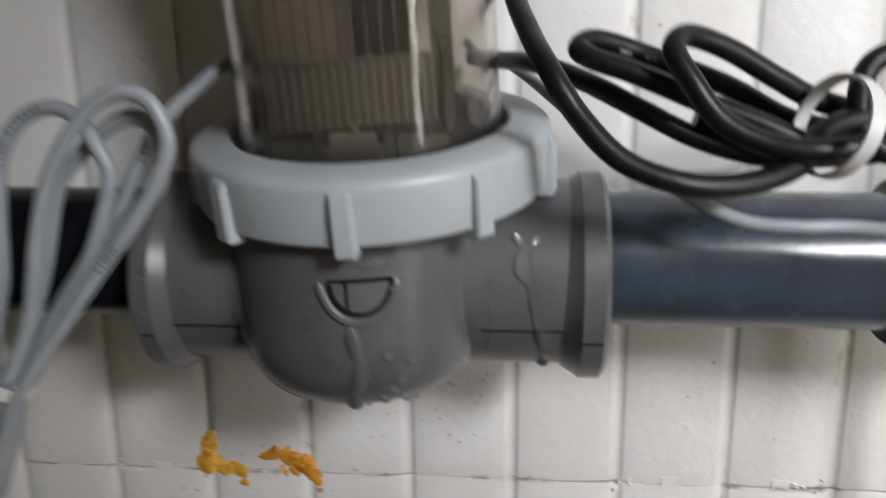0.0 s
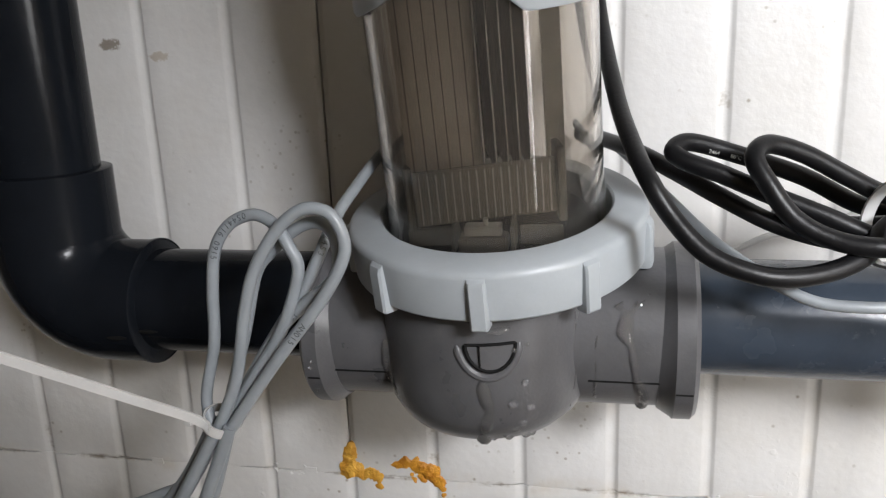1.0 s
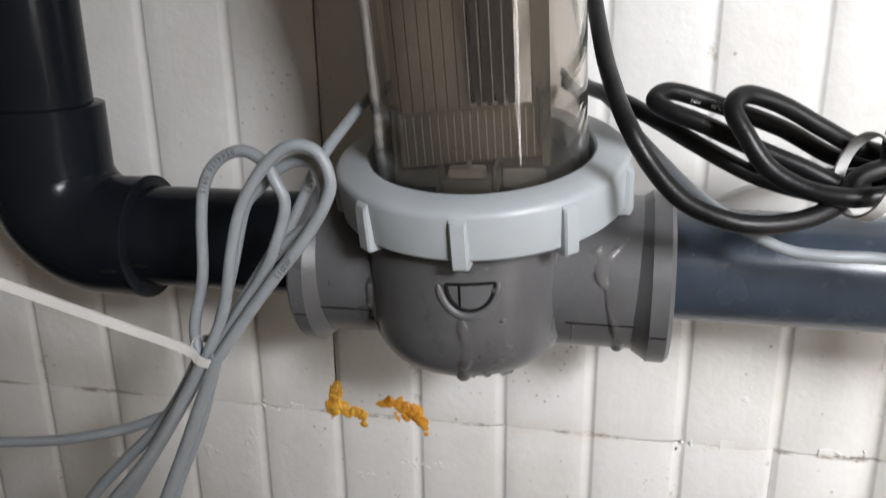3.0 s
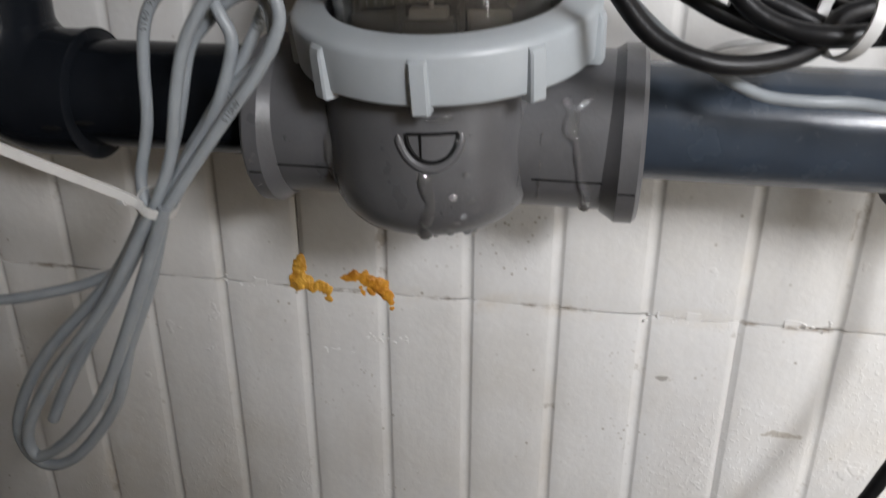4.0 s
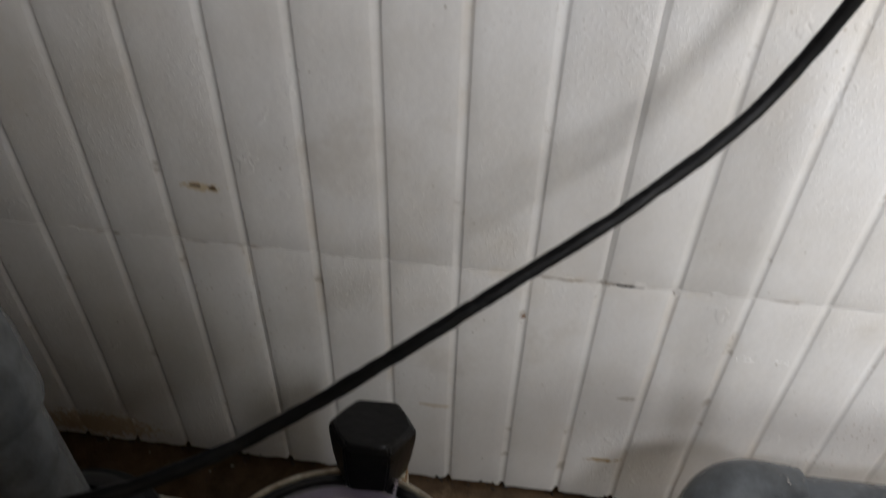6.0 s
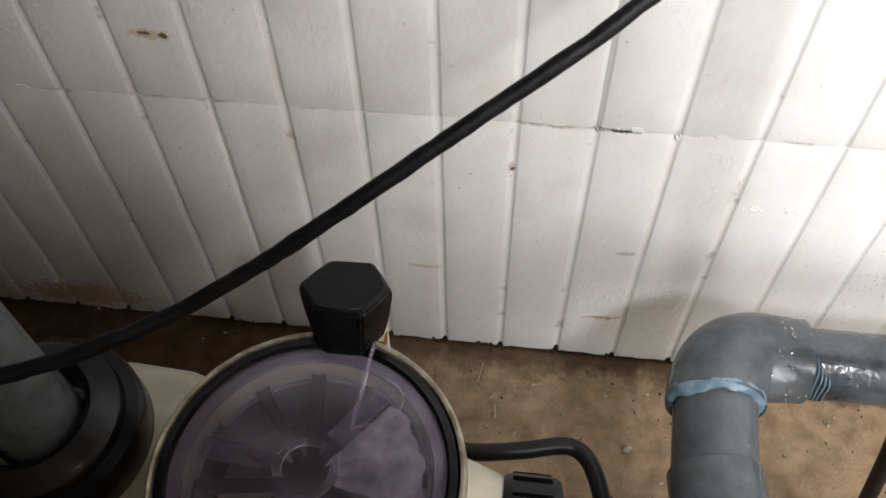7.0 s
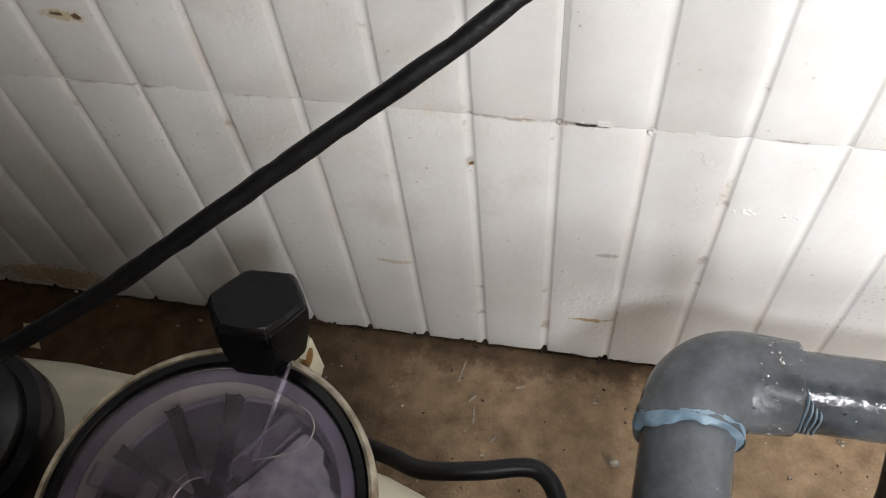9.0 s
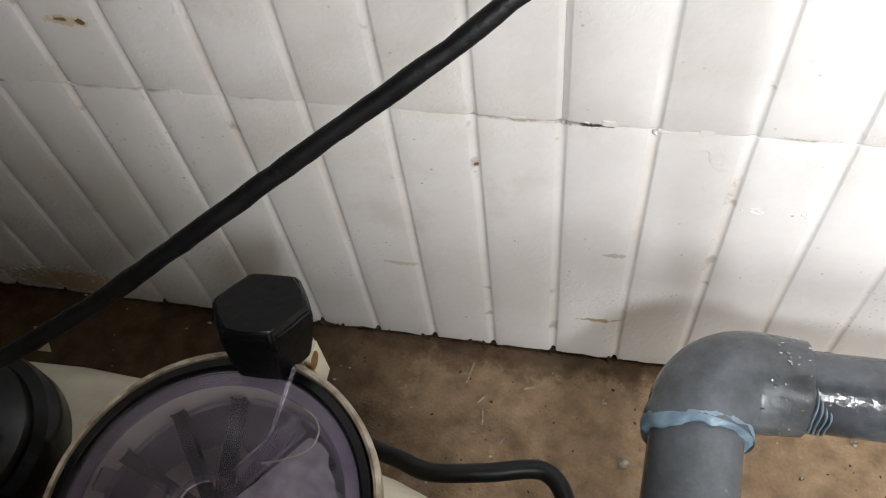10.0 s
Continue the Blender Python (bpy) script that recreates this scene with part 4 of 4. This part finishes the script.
# ---------------------------------------------------------------- lower pipe run
def lower_pipe():
    Y, Z = 0.311, 0.181
    p = thing("pvc_pipe", "wet slate grey pressure pipe turning a corner near the floor", "pipe", m=pose(0.235, Y, Z))
    def ax(y):
        return (0.073 * (y - Y), y - Y, 0)
    part("pipe_section", tube([ax(0.285), ax(-0.10)], 0.0262, 56), PVC_W, p)
    part("pipe_section", tube([(0.04, 0, 0), (0.75, 0, 0.004)], 0.0236, 56), PVC_K, p, "wet shiny black pipe")
    R = 0.0298
    path = [(-0.0026, -0.0362, 0), (-0.0026, -0.0357, 0), (-0.0020, -0.030, 0)] + [Vector((0.030, -0.030, 0)) + Vector((-math.cos(t), math.sin(t), 0)) * 0.031 for t in (math.pi / 2 * k / 14 for k in range(1, 15))] + [(0.0560, 0.001, 0), (0.0566, 0.001, 0)]
    rs = [R, R + 0.0016, R + 0.0010] + [R * (1 + 0.05 * math.sin(math.pi * k / 14)) for k in range(1, 15)] + [R - 0.002, R - 0.0035]
    e = part("elbow", tube(path, rs, 56), PVC_W, p, "slate grey elbow with blue glue squeezed out at the rim")
    # glue collar
    bm = bmesh.new()
    m = Matrix.Translation((-0.0026, -0.0375, 0)) @ ALONG_Y
    lathe([(0.0262, -0.0022), (0.0290, -0.0018), (0.0312, 0.0005), (0.0318, 0.0035), (0.0310, 0.0070), (0.0298, 0.0072)], m, 72, bm=bm)
    for v in bm.verts:
        k = noise.noise(v.co * 120)
        v.co += Vector((v.co.x, 0, v.co.z)) * (0.035 * k - 0.012) + Vector((0, 0.0042 * noise.noise(v.co * 75) + 0.0016 * noise.noise(v.co * 210), 0))
    part("glue_collar", bm, GLUE, e, "pale blue glue bead")
    for x, a0, a1 in ((0.0585, -25, 70), (0.0612, -25, 55), (0.0640, -30, 45), (0.0668, -25, 40)):
        arc_pts = [(x + 0.0006 * math.sin(k), -0.0238 * math.cos(b), 0.0238 * math.sin(b)) for k, b in ((k, radians(a0 + (a1 - a0) * k / 10)) for k in range(11))]
        part("glue_streak", tube(arc_pts, [0.0002] + [0.0008] * 9 + [0.0002], 8), GLUE, e)
    pr = [(0.0262, 0), (0.0285, 0.0006), (0.0290, 0.0018), (0.0290, 0.12), (0.0262, 0.122)]
    part("coupling", lathe(pr, Matrix.Translation(ax(0.229)) @ Matrix.Rotation(radians(4.2), 4, "Z") @ Matrix.Rotation(radians(90), 4, "X"), 56), PVC_W, p, "grey slip coupling")
    d = bmesh.new()
    rnd = random.Random(21)
    for k in range(220):
        x, a = rnd.uniform(0.012, 0.20), radians(rnd.uniform(-10, 150))
        r = 0.0300 if x < 0.055 else 0.0236
        s = rnd.choice((0.0004, 0.0005, 0.0007, 0.0010))
        q = Vector((x, -r * math.cos(a), r * math.sin(a)))
        n = Vector((0, -math.cos(a), math.sin(a)))
        bmesh.ops.create_icosphere(d, subdivisions=1, radius=s, matrix=Matrix.Translation(q) @ n.to_track_quat("Z", "Y").to_matrix().to_4x4() @ Matrix.Diagonal((1.2, 0.9, 0.45, 1)))
    tagged(part("water_drops", d, WATER, p, "beads of water", smooth=180), kind="stuff")
    # leg down to the floor carries the run
    part("support_leg", tube([(0.40, 0, 0), (0.40, 0, -Z)], 0.0236, 40), PVC_W, p)


lower_pipe()

# ---------------------------------------------------------------- pump
def pump():
    cx, cy, lz = -0.0017, 0.1722, 0.263
    p = thing("pool_pump", "cream pool pump with a clear violet strainer lid, wet and dirty", "pump", m=pose(cx, cy, 0))
    # strainer pot
    pot = [(0.0001, 0.020), (0.058, 0.020), (0.064, 0.030), (0.070, 0.120), (0.0735, 0.200), (0.0745, 0.236), (0.0800, 0.242), (0.0812, 0.250), (0.0770, 0.2535), (0.0690, 0.2530), (0.0675, 0.240), (0.0640, 0.110), (0.0580, 0.055), (0.0001, 0.050)]
    part("strainer_pot", lathe(pot, None, 96), CREAM, p, "cream strainer pot with grime")
    part("base", box(-0.30, 0.07, -0.065, 0.065, 0.0, 0.026, bevel=0.006), BLACKP, p, "black pump foot")
    # wet end and motor shell
    m = Matrix.Translation((-0.055, 0.022, 0.137)) @ Matrix.Rotation(radians(-90), 4, "Y")
    part("volute", lathe([(0.0001, -0.03), (0.058, -0.03), (0.064, 0.0), (0.070, 0.030), (0.0785, 0.060), (0.0805, 0.100), (0.0790, 0.150), (0.066, 0.165), (0.0001, 0.165)], m, 72), CREAM, p, "cream pump housing")
    m = Matrix.Translation((-0.22, 0.013, 0.135)) @ Matrix.Rotation(radians(-90), 4, "Y")
    part("motor", lathe([(0.0001, 0), (0.060, 0), (0.062, 0.004), (0.062, 0.18), (0.055, 0.20), (0.0001, 0.20)], m, 56), BLACKP, p, "black finned motor")
    # lid: cream outer rim, black seal, clear dome
    part("lid_rim", lathe([(0.0770, 0.2530), (0.0825, 0.2530), (0.0838, 0.2560), (0.0835, 0.2610), (0.0815, 0.2640), (0.0800, 0.2632), (0.0795, 0.2560)], None, 96, closed=True), mat("stained_rim", (0.56, 0.51, 0.40), 0.35, 0, 0.3, 85, 0.3, 300, tint=(0.20, 0.15, 0.10), wear=0.5, wear_color=(0.10, 0.075, 0.05)), p, "stained translucent lid rim")
    part("seal", lathe([(0.0725, 0.2560), (0.0792, 0.2560), (0.0798, 0.2595), (0.0785, 0.2625), (0.0745, 0.2630), (0.0725, 0.2600)], None, 96, closed=True), BLACKP, p, "black lid seal")
    lid = part("lid", lathe([(0.0001, 0.2640), (0.040, 0.2638), (0.060, 0.2632), (0.0700, 0.2622), (0.0722, 0.2622), (0.0735, 0.2590), (0.0722, 0.2575), (0.060, 0.2582), (0.0001, 0.2588)], None, 96), LID, p, "clear violet-tinted lid")
    part("lid_flange", lathe([(0.0655, 0.2560), (0.0662, 0.2566), (0.0722, 0.2566), (0.0722, 0.2552), (0.0655, 0.2552)], None, 96, closed=True), VIOLET, lid, "violet-grey seating ring of the lid")
    tilt = Matrix.Rotation(radians(-14), 4, "Z")
    for a, w, r0, r1 in ((22, 0.0060, 0.020, 0.058), (142, 0.0060, 0.020, 0.058), (262, 0.0060, 0.020, 0.058)):
        mm = tilt @ Matrix.Rotation(radians(-a), 4, "Z")
        bm = box(-w, w, r0, r1, 0.2644, 0.2668, bevel=0.0009, m=mm)
        part("lid_rib", bm, LID, lid)
    part("lid_hub", lathe([(0.013, 0.2642), (0.0165, 0.2642), (0.0168, 0.2665), (0.0128, 0.2665)], None, 48, closed=True), LID, lid, "moulded ring in the lid")
    part("lid_line", tube([(0.0230, 0.0765, 0.2655), (0.0200, 0.0240, 0.2652)], 0.0010, 8), LID, lid)
    # thin pale curve lying on the lid
    part("lid_crack", tube(spline([(0.0335, 0.0555, 0.2645), (0.040, 0.052, 0.2645), (0.044, 0.0455, 0.2645), (0.0427, 0.037, 0.2645), (0.0346, 0.0307, 0.2645), (0.0205, 0.0250, 0.2645)], 6), 0.0004, 6), HOLDER_L, lid, "thin pale curved line on the lid")
    for pane in [lid] + list(lid.children):
        pane.visible_shadow = False
    # basket
    b = part("basket", lathe([(0.060, 0.075), (0.0635, 0.235), (0.0655, 0.2365), (0.0655, 0.232), (0.0620, 0.075)], None, 64, closed=True), VIOLET, p, "dark strainer basket")
    for a in range(0, 180, 30):
        part("basket_bar", box(-0.062, 0.062, -0.0031, 0.0031, 0.238, 0.246, bevel=0.0008, m=Matrix.Rotation(radians(a + 8), 4, "Z")), BLACKP, b)
    part("basket_hub", lathe([(0.0001, 0.250), (0.013, 0.250), (0.015, 0.246), (0.017, 0.214), (0.0001, 0.214)], None, 32), BLACKP, b)
    part("basket_floor", lathe([(0.0001, 0.078), (0.060, 0.078), (0.060, 0.074), (0.0001, 0.074)], None, 48), HOLDER_L, b)
    part("water_level", lathe([(0.0001, 0.196), (0.0628, 0.196)], None, 48), WATER, b, "still water in the strainer").visible_shadow = False
    # pale sheet under the lid, its colour standing in for a bright reflection
    bm = bmesh.new()
    grid = []
    for i in range(13):
        row = []
        for j in range(15):
            az, rad = radians(38 + 62 * j / 14), 0.010 + 0.050 * i / 12
            k = noise.noise(Vector((i * 0.35, j * 0.4, 3)))
            rad *= 1 + 0.10 * k * (i / 12)
            row.append(bm.verts.new((rad * math.sin(az), rad * math.cos(az), 0.2490 + 0.003 * k)))
        grid.append(row)
    for ra, rb in zip(grid, grid[1:]):
        for j in range(14):
            bm.faces.new((ra[j], ra[j + 1], rb[j + 1], rb[j]))
    bmesh.ops.solidify(bm, geom=bm.faces[:], thickness=0.002)
    part("deposit", bm, mat("pale_lid_shine", (0.80, 0.78, 0.76), 0.5, 0, 0.35, 70, 0.6, 300, tint=(0.32, 0.31, 0.31)), p, "pale patch standing in for the bright reflection in the lid")
    # hexagonal clamp knob behind the lid
    kx, ky = 0.0035 - cx, 0.2635 - cy
    k = part("clamp_lug", box(kx - 0.012, kx + 0.021, 0.081, ky + 0.010, 0.215, 0.2585, bevel=0.004), CREAM, p)
    part("lug_bore", tube([(kx + 0.0185, ky - 0.003, 0.249), (kx + 0.0215, ky - 0.003, 0.249)], 0.0052, 18), RUST, k, "rusty brass insert")
    bm = bmesh.new()
    rows = []
    for z, r in ((0.255, 0.0150), (0.259, 0.0215), (0.272, 0.0245), (0.288, 0.0268), (0.2925, 0.0262), (0.2950, 0.0235)):
        rows.append([bm.verts.new((kx + r * (1.0 - 0.105 * (j % 2)) * math.cos(t), ky + r * (1.0 - 0.105 * (j % 2)) * math.sin(t), z + 0.0013 * noise.noise(Vector((r * 300, t * 3, z * 90))))) for j, t in ((j, radians(30 * j + 2)) for j in range(12))])
    for a, b2 in zip(rows, rows[1:]):
        for j in range(12):
            bm.faces.new((a[j], a[(j + 1) % 12], b2[(j + 1) % 12], b2[j]))
    bm.faces.new(rows[-1])
    bm.faces.new(list(reversed(rows[0])))
    bmesh.ops.bevel(bm, geom=bm.edges[:], offset=0.0011, segments=2, affect="EDGES")
    lean = Matrix.Translation((kx, ky - 0.003, 0.262)) @ Matrix.Rotation(radians(-17), 4, "X") @ Matrix.Translation((-kx, -ky, -0.264))
    bmesh.ops.transform(bm, matrix=lean, verts=bm.verts[:])
    part("clamp_knob", bm, KNOB, p, "black hexagonal clamp knob, worn", smooth=25)
    # inlet neck and nut
    m = Matrix.Translation((0.060, 0.008, 0.172)) @ ALONG_X
    part("inlet_neck", lathe([(0.046, 0), (0.044, 0.010), (0.034, 0.040), (0.030, 0.046), (0.0001, 0.046)], m, 48), CREAM, p)
    bm = bmesh.new()
    prof = [(0.0250, 0.043), (0.0330, 0.043), (0.0345, 0.046), (0.0345, 0.074), (0.0325, 0.0775), (0.0250, 0.0775)]
    lathe(prof, m, 60, bm=bm, closed=True)
    nut = part("union_nut", bm, BLACKP, p, "dark grey ribbed union nut")
    for j in range(14):
        a = 2 * math.pi * j / 14
        q = Matrix.Translation((0.060, 0.008, 0.172)) @ Matrix.Rotation(a, 4, "X")
        part("nut_rib", box(0.048, 0.072, -0.0030, 0.0030, 0.0335, 0.0362, bevel=0.0006, m=q), BLACKP, nut)
    part("inlet_stub", tube([(0.135, 0.008, 0.172), (0.145, 0.008, 0.172)], 0.024, 40), PVC_W, p)
    # outlet union with the pipe that leaves upwards
    ux, uy = -0.159 - cx, 0.187 - cy
    t = Matrix.Translation((ux, uy, 0))
    part("outlet_neck", lathe([(0.040, 0.17), (0.037, 0.205), (0.035, 0.235), (0.0001, 0.235)], t, 56), CREAM, p)
    part("outlet_nut", lathe([(0.0300, 0.222), (0.0545, 0.222), (0.0565, 0.226), (0.0560, 0.244), (0.0545, 0.249), (0.0480, 0.2510), (0.0470, 0.258), (0.0420, 0.2620), (0.0340, 0.2660), (0.0300, 0.264)], t, 72, closed=True), BLACKP, p, "black wet union nut")
    part("outlet_pipe", tube([(ux, uy, 0.236), (ux, uy, 0.43)], 0.0250, 48), PVC_W, p, "slate grey outlet pipe")
    path = [(ux, uy, 0.395), (ux, uy, 0.3955), (ux, uy, 0.425)] + [Vector((ux - 0.036, uy, 0.425)) + Vector((math.cos(a), 0, math.sin(a))) * 0.036 for a in (math.pi / 2 * j / 12 for j in range(1, 13))] + [(ux - 0.075, uy, 0.461)]
    rs = [0.0285, 0.0300, 0.0302] + [0.0305] * 12 + [0.030]
    part("outlet_elbow", tube(path, rs, 48), PVC_W, p)
    part("outlet_pipe", tube([(ux - 0.06, uy, 0.461), (ux - 0.7, uy, 0.461)], 0.025, 40), PVC_W, p)
    return p


pump()


def floor_things():
    c = thing("power_cable", "black rubber cable bending over the floor behind the pump", "cable", m=pose(0.1, 0.25, 0.1))
    o = Vector((0.1, 0.25, 0.1))
    pts = spline([(-0.20, 0.315, 0.020), (-0.10, 0.300, 0.035), (0.0, 0.275, 0.085), (0.050, 0.257, 0.115), (0.076, 0.249, 0.121), (0.112, 0.254, 0.121), (0.140, 0.261, 0.120), (0.153, 0.259, 0.119), (0.163, 0.247, 0.118), (0.171, 0.220, 0.115), (0.177, 0.18, 0.10), (0.18, 0.12, 0.06)], 8)
    part("sheath", tube([q - o for q in pts], 0.0062, 16), RUBBER, c)
    r = thing("drop_cable", "thin black cable hanging down beside the pipe", "cable", m=pose(0.22, 0.15, 0.4))
    o = Vector((0.22, 0.15, 0.4))
    pts = spline([(0.268, 0.245, 0.60), (0.278, 0.245, 0.45), (0.293, 0.245, 0.335), (0.313, 0.245, 0.260), (0.328, 0.245, 0.200), (0.349, 0.245, 0.100), (0.366, 0.245, 0.010)], 8)
    part("sheath", tube([q - o for q in pts], 0.0050, 14), ROUGHC, r)
    g = thing("paper_scrap", "small curled yellowed paper scrap behind the pump", "paper", m=pose(-0.310, 0.338, 0.0065))
    bm = bmesh.new()
    rows = []
    for i in range(7):
        u = i / 6
        rows.append([bm.verts.new((0.019 * (s - 0.5) * (1 - 0.6 * u) - 0.004 * u, 0.016 * u + d, 0.014 * u * u + 0.4 * d)) for s, d in ((0, 0), (1, 0), (1, 0.0006), (0, 0.0006))])
    for a, b in zip(rows, rows[1:]):
        for k in range(4):
            bm.faces.new((a[k], a[(k + 1) % 4], b[(k + 1) % 4], b[k]))
    bm.faces.new(rows[0])
    bm.faces.new(rows[-1])
    part("sheet", bm, PAPER, g)
    rnd = random.Random(3)
    bm = bmesh.new()
    for k in range(170):
        x, y = rnd.uniform(-0.25, 0.42), rnd.uniform(0.12, 0.395)
        s = rnd.choice((0.0005, 0.0008, 0.0013)) * rnd.uniform(0.7, 1.3)
        bmesh.ops.create_icosphere(bm, subdivisions=1, radius=s, matrix=Matrix.Translation((x, y, 0.0045)) @ Euler((rnd.random(), rnd.random(), rnd.random())).to_matrix().to_4x4() @ Matrix.Diagonal((1.8, 1, 0.5, 1)))
    bmesh.ops.create_icosphere(bm, subdivisions=2, radius=0.0042, matrix=Matrix.Translation((0.205, 0.313, 0.0055)) @ Matrix.Diagonal((1.2, 0.8, 0.8, 1)))
    # rows of flattened pale grains that form short streaks
    for x, y, ln, ang in ((0.075, 0.372, 0.016, 80), (0.088, 0.350, 0.007, 50), (0.091, 0.335, 0.012, 95), (0.125, 0.365, 0.005, 20), (0.11, 0.318, 0.006, 60)):
        for k in range(7):
            u = (k / 6 - 0.5) * ln
            q = Matrix.Translation((x + u * math.cos(radians(ang)), y + u * math.sin(radians(ang)), 0.0052)) @ Matrix.Rotation(radians(ang + 20 * rnd.uniform(-1, 1)), 4, "Z") @ Matrix.Diagonal((1.6, 0.7, 0.25, 1))
            bmesh.ops.create_icosphere(bm, subdivisions=1, radius=0.0014 * rnd.uniform(0.6, 1.1), matrix=q)
    crumbs = bmesh.new()
    for k in range(420):
        x = rnd.uniform(-0.45, 0.42)
        near = abs((x - X0 + GROOVE / 2) % GROOVE - GROOVE / 2)
        if near > 0.008 and rnd.random() < 0.35:
            continue
        sz = rnd.choice((0.0006, 0.0009, 0.0014)) * rnd.uniform(0.7, 1.3)
        bmesh.ops.create_icosphere(crumbs, subdivisions=1, radius=sz, matrix=Matrix.Translation((x, WALL_Y - rnd.choice((0.0, 0.0005, 0.003)) - 0.0004, rnd.uniform(0.0045, 0.0105))) @ Euler((rnd.random(), rnd.random(), 3 * rnd.random())).to_matrix().to_4x4() @ Matrix.Diagonal((1.7, 0.8, 0.7, 1)))
    for k in range(330):
        sz = rnd.choice((0.0004, 0.0006, 0.0010)) * rnd.uniform(0.7, 1.3)
        bmesh.ops.create_icosphere(crumbs, subdivisions=1, radius=sz, matrix=Matrix.Translation((rnd.uniform(-0.2, 0.42), 0.395 - 0.24 * rnd.random() ** 1.6, 0.0042)) @ Matrix.Rotation(3 * rnd.random(), 4, "Z") @ Matrix.Diagonal((1.6, 0.9, 0.6, 1)))
    tagged(finish("dirt_crumbs", crumbs, JOINT_D, smooth=0), "dark dirt crumbs on the floor and along the wall", "dirt", kind="stuff")
    tagged(finish("grit", bm, PEBBLE, smooth=0), "pale grit and short pale streaks on the floor", "grit", kind="stuff")


floor_things()

# ---------------------------------------------------------------- wall panels
def panels():
    seed = 1
    for row, first in ((0, 0.392 - 0.505 * 3), (1, 0.140 - 0.505 * 2), (2, -0.1125 - 0.505 * 2), (3, 0.140 - 0.505 * 2), (4, -0.1125 - 0.505 * 2), (5, 0.140 - 0.505 * 2)):
        x = first
        z0, z1 = COURSE * row, min(COURSE * (row + 1), 1.75)
        while x < 1.25:
            a, b = max(x, -1.195), min(x + 0.505, 1.295)
            if b - a > 0.05:
                g = 0.0005 if row == 2 else 0.0001
                part("panel", grooved_panel(a + g, b - g, z0 + (0.0002 if row else 0.0080), z1 - 0.0002, seed), WALL, wall_north, smooth=50)
                seed += 1
            x += 0.505
    # curled paint flakes and crumbled joint edges
    rnd = random.Random(17)
    spots = [(0.254, 0.229, 0.0065, 7), (0.279, 0.231, 0.0075, 9), (0.205, 0.2935, 0.016, 16), (0.100, 0.589, 0.014, 12), (0.176, 0.5905, 0.013, 14), (-0.060, 0.560, 0.018, 12), (-0.09, 0.548, 0.010, 7), (0.150, 0.2950, 0.010, 10), (-0.150, 0.5905, 0.012, 8), (-0.30, 0.035, 0.05, 34)]
    for x, z, spread, count in spots:
        bm = bmesh.new()
        for k in range(count):
            w, h = rnd.uniform(0.0006, 0.0022), rnd.uniform(0.0004, 0.0011)
            m = Matrix.Translation((x + rnd.uniform(-1, 1) * spread, WALL_Y - 0.0004, z + rnd.gauss(0, 0.0016 if spread < 0.03 else 0.016))) @ Euler((rnd.uniform(-0.5, 0.5), rnd.uniform(-0.6, 0.6), rnd.uniform(-0.4, 0.4))).to_matrix().to_4x4()
            pts = [(w * rnd.uniform(0.6, 1.2) * math.cos(t), h * rnd.uniform(0.6, 1.2) * math.sin(t)) for t in (2 * math.pi * j / 6 for j in range(6))]
            lo = [bm.verts.new(m @ Vector((u, 0.0010, v))) for u, v in pts]
            hi = [bm.verts.new(m @ Vector((u * 0.8, -0.0003, v * 0.8))) for u, v in pts]
            bm.faces.new(hi)
            for j in range(6):
                bm.faces.new((lo[j], lo[(j + 1) % 6], hi[(j + 1) % 6], hi[j]))
        tagged(part("paint_flakes", bm, WALL, wall_north, "loose curled flakes of white paint", smooth=0), kind="stuff")
    # dovetail tabs that bridge the joints here and there
    for x, z, w, h in ((-0.1375, 0.591, 0.0042, 0.0024), (0.1150, 0.5915, 0.0042, 0.0030), (0.1665, 0.5920, 0.0040, 0.0026), (0.1655, 0.2965, 0.0040, 0.0026), (0.1165, 0.2955, 0.0044, 0.0026), (-0.2385, 0.590, 0.0042, 0.0024), (-0.09, 0.296, 0.004, 0.0022), (0.2175, 0.2950, 0.004, 0.0024), (-0.240, 0.2955, 0.0042, 0.0024)):
        part("tab", box(x - w, x + w, WALL_Y - 0.0008, WALL_Y + 0.010, z - h, z + h, bevel=0.0005), WALL, wall_north, smooth=30)


panels()
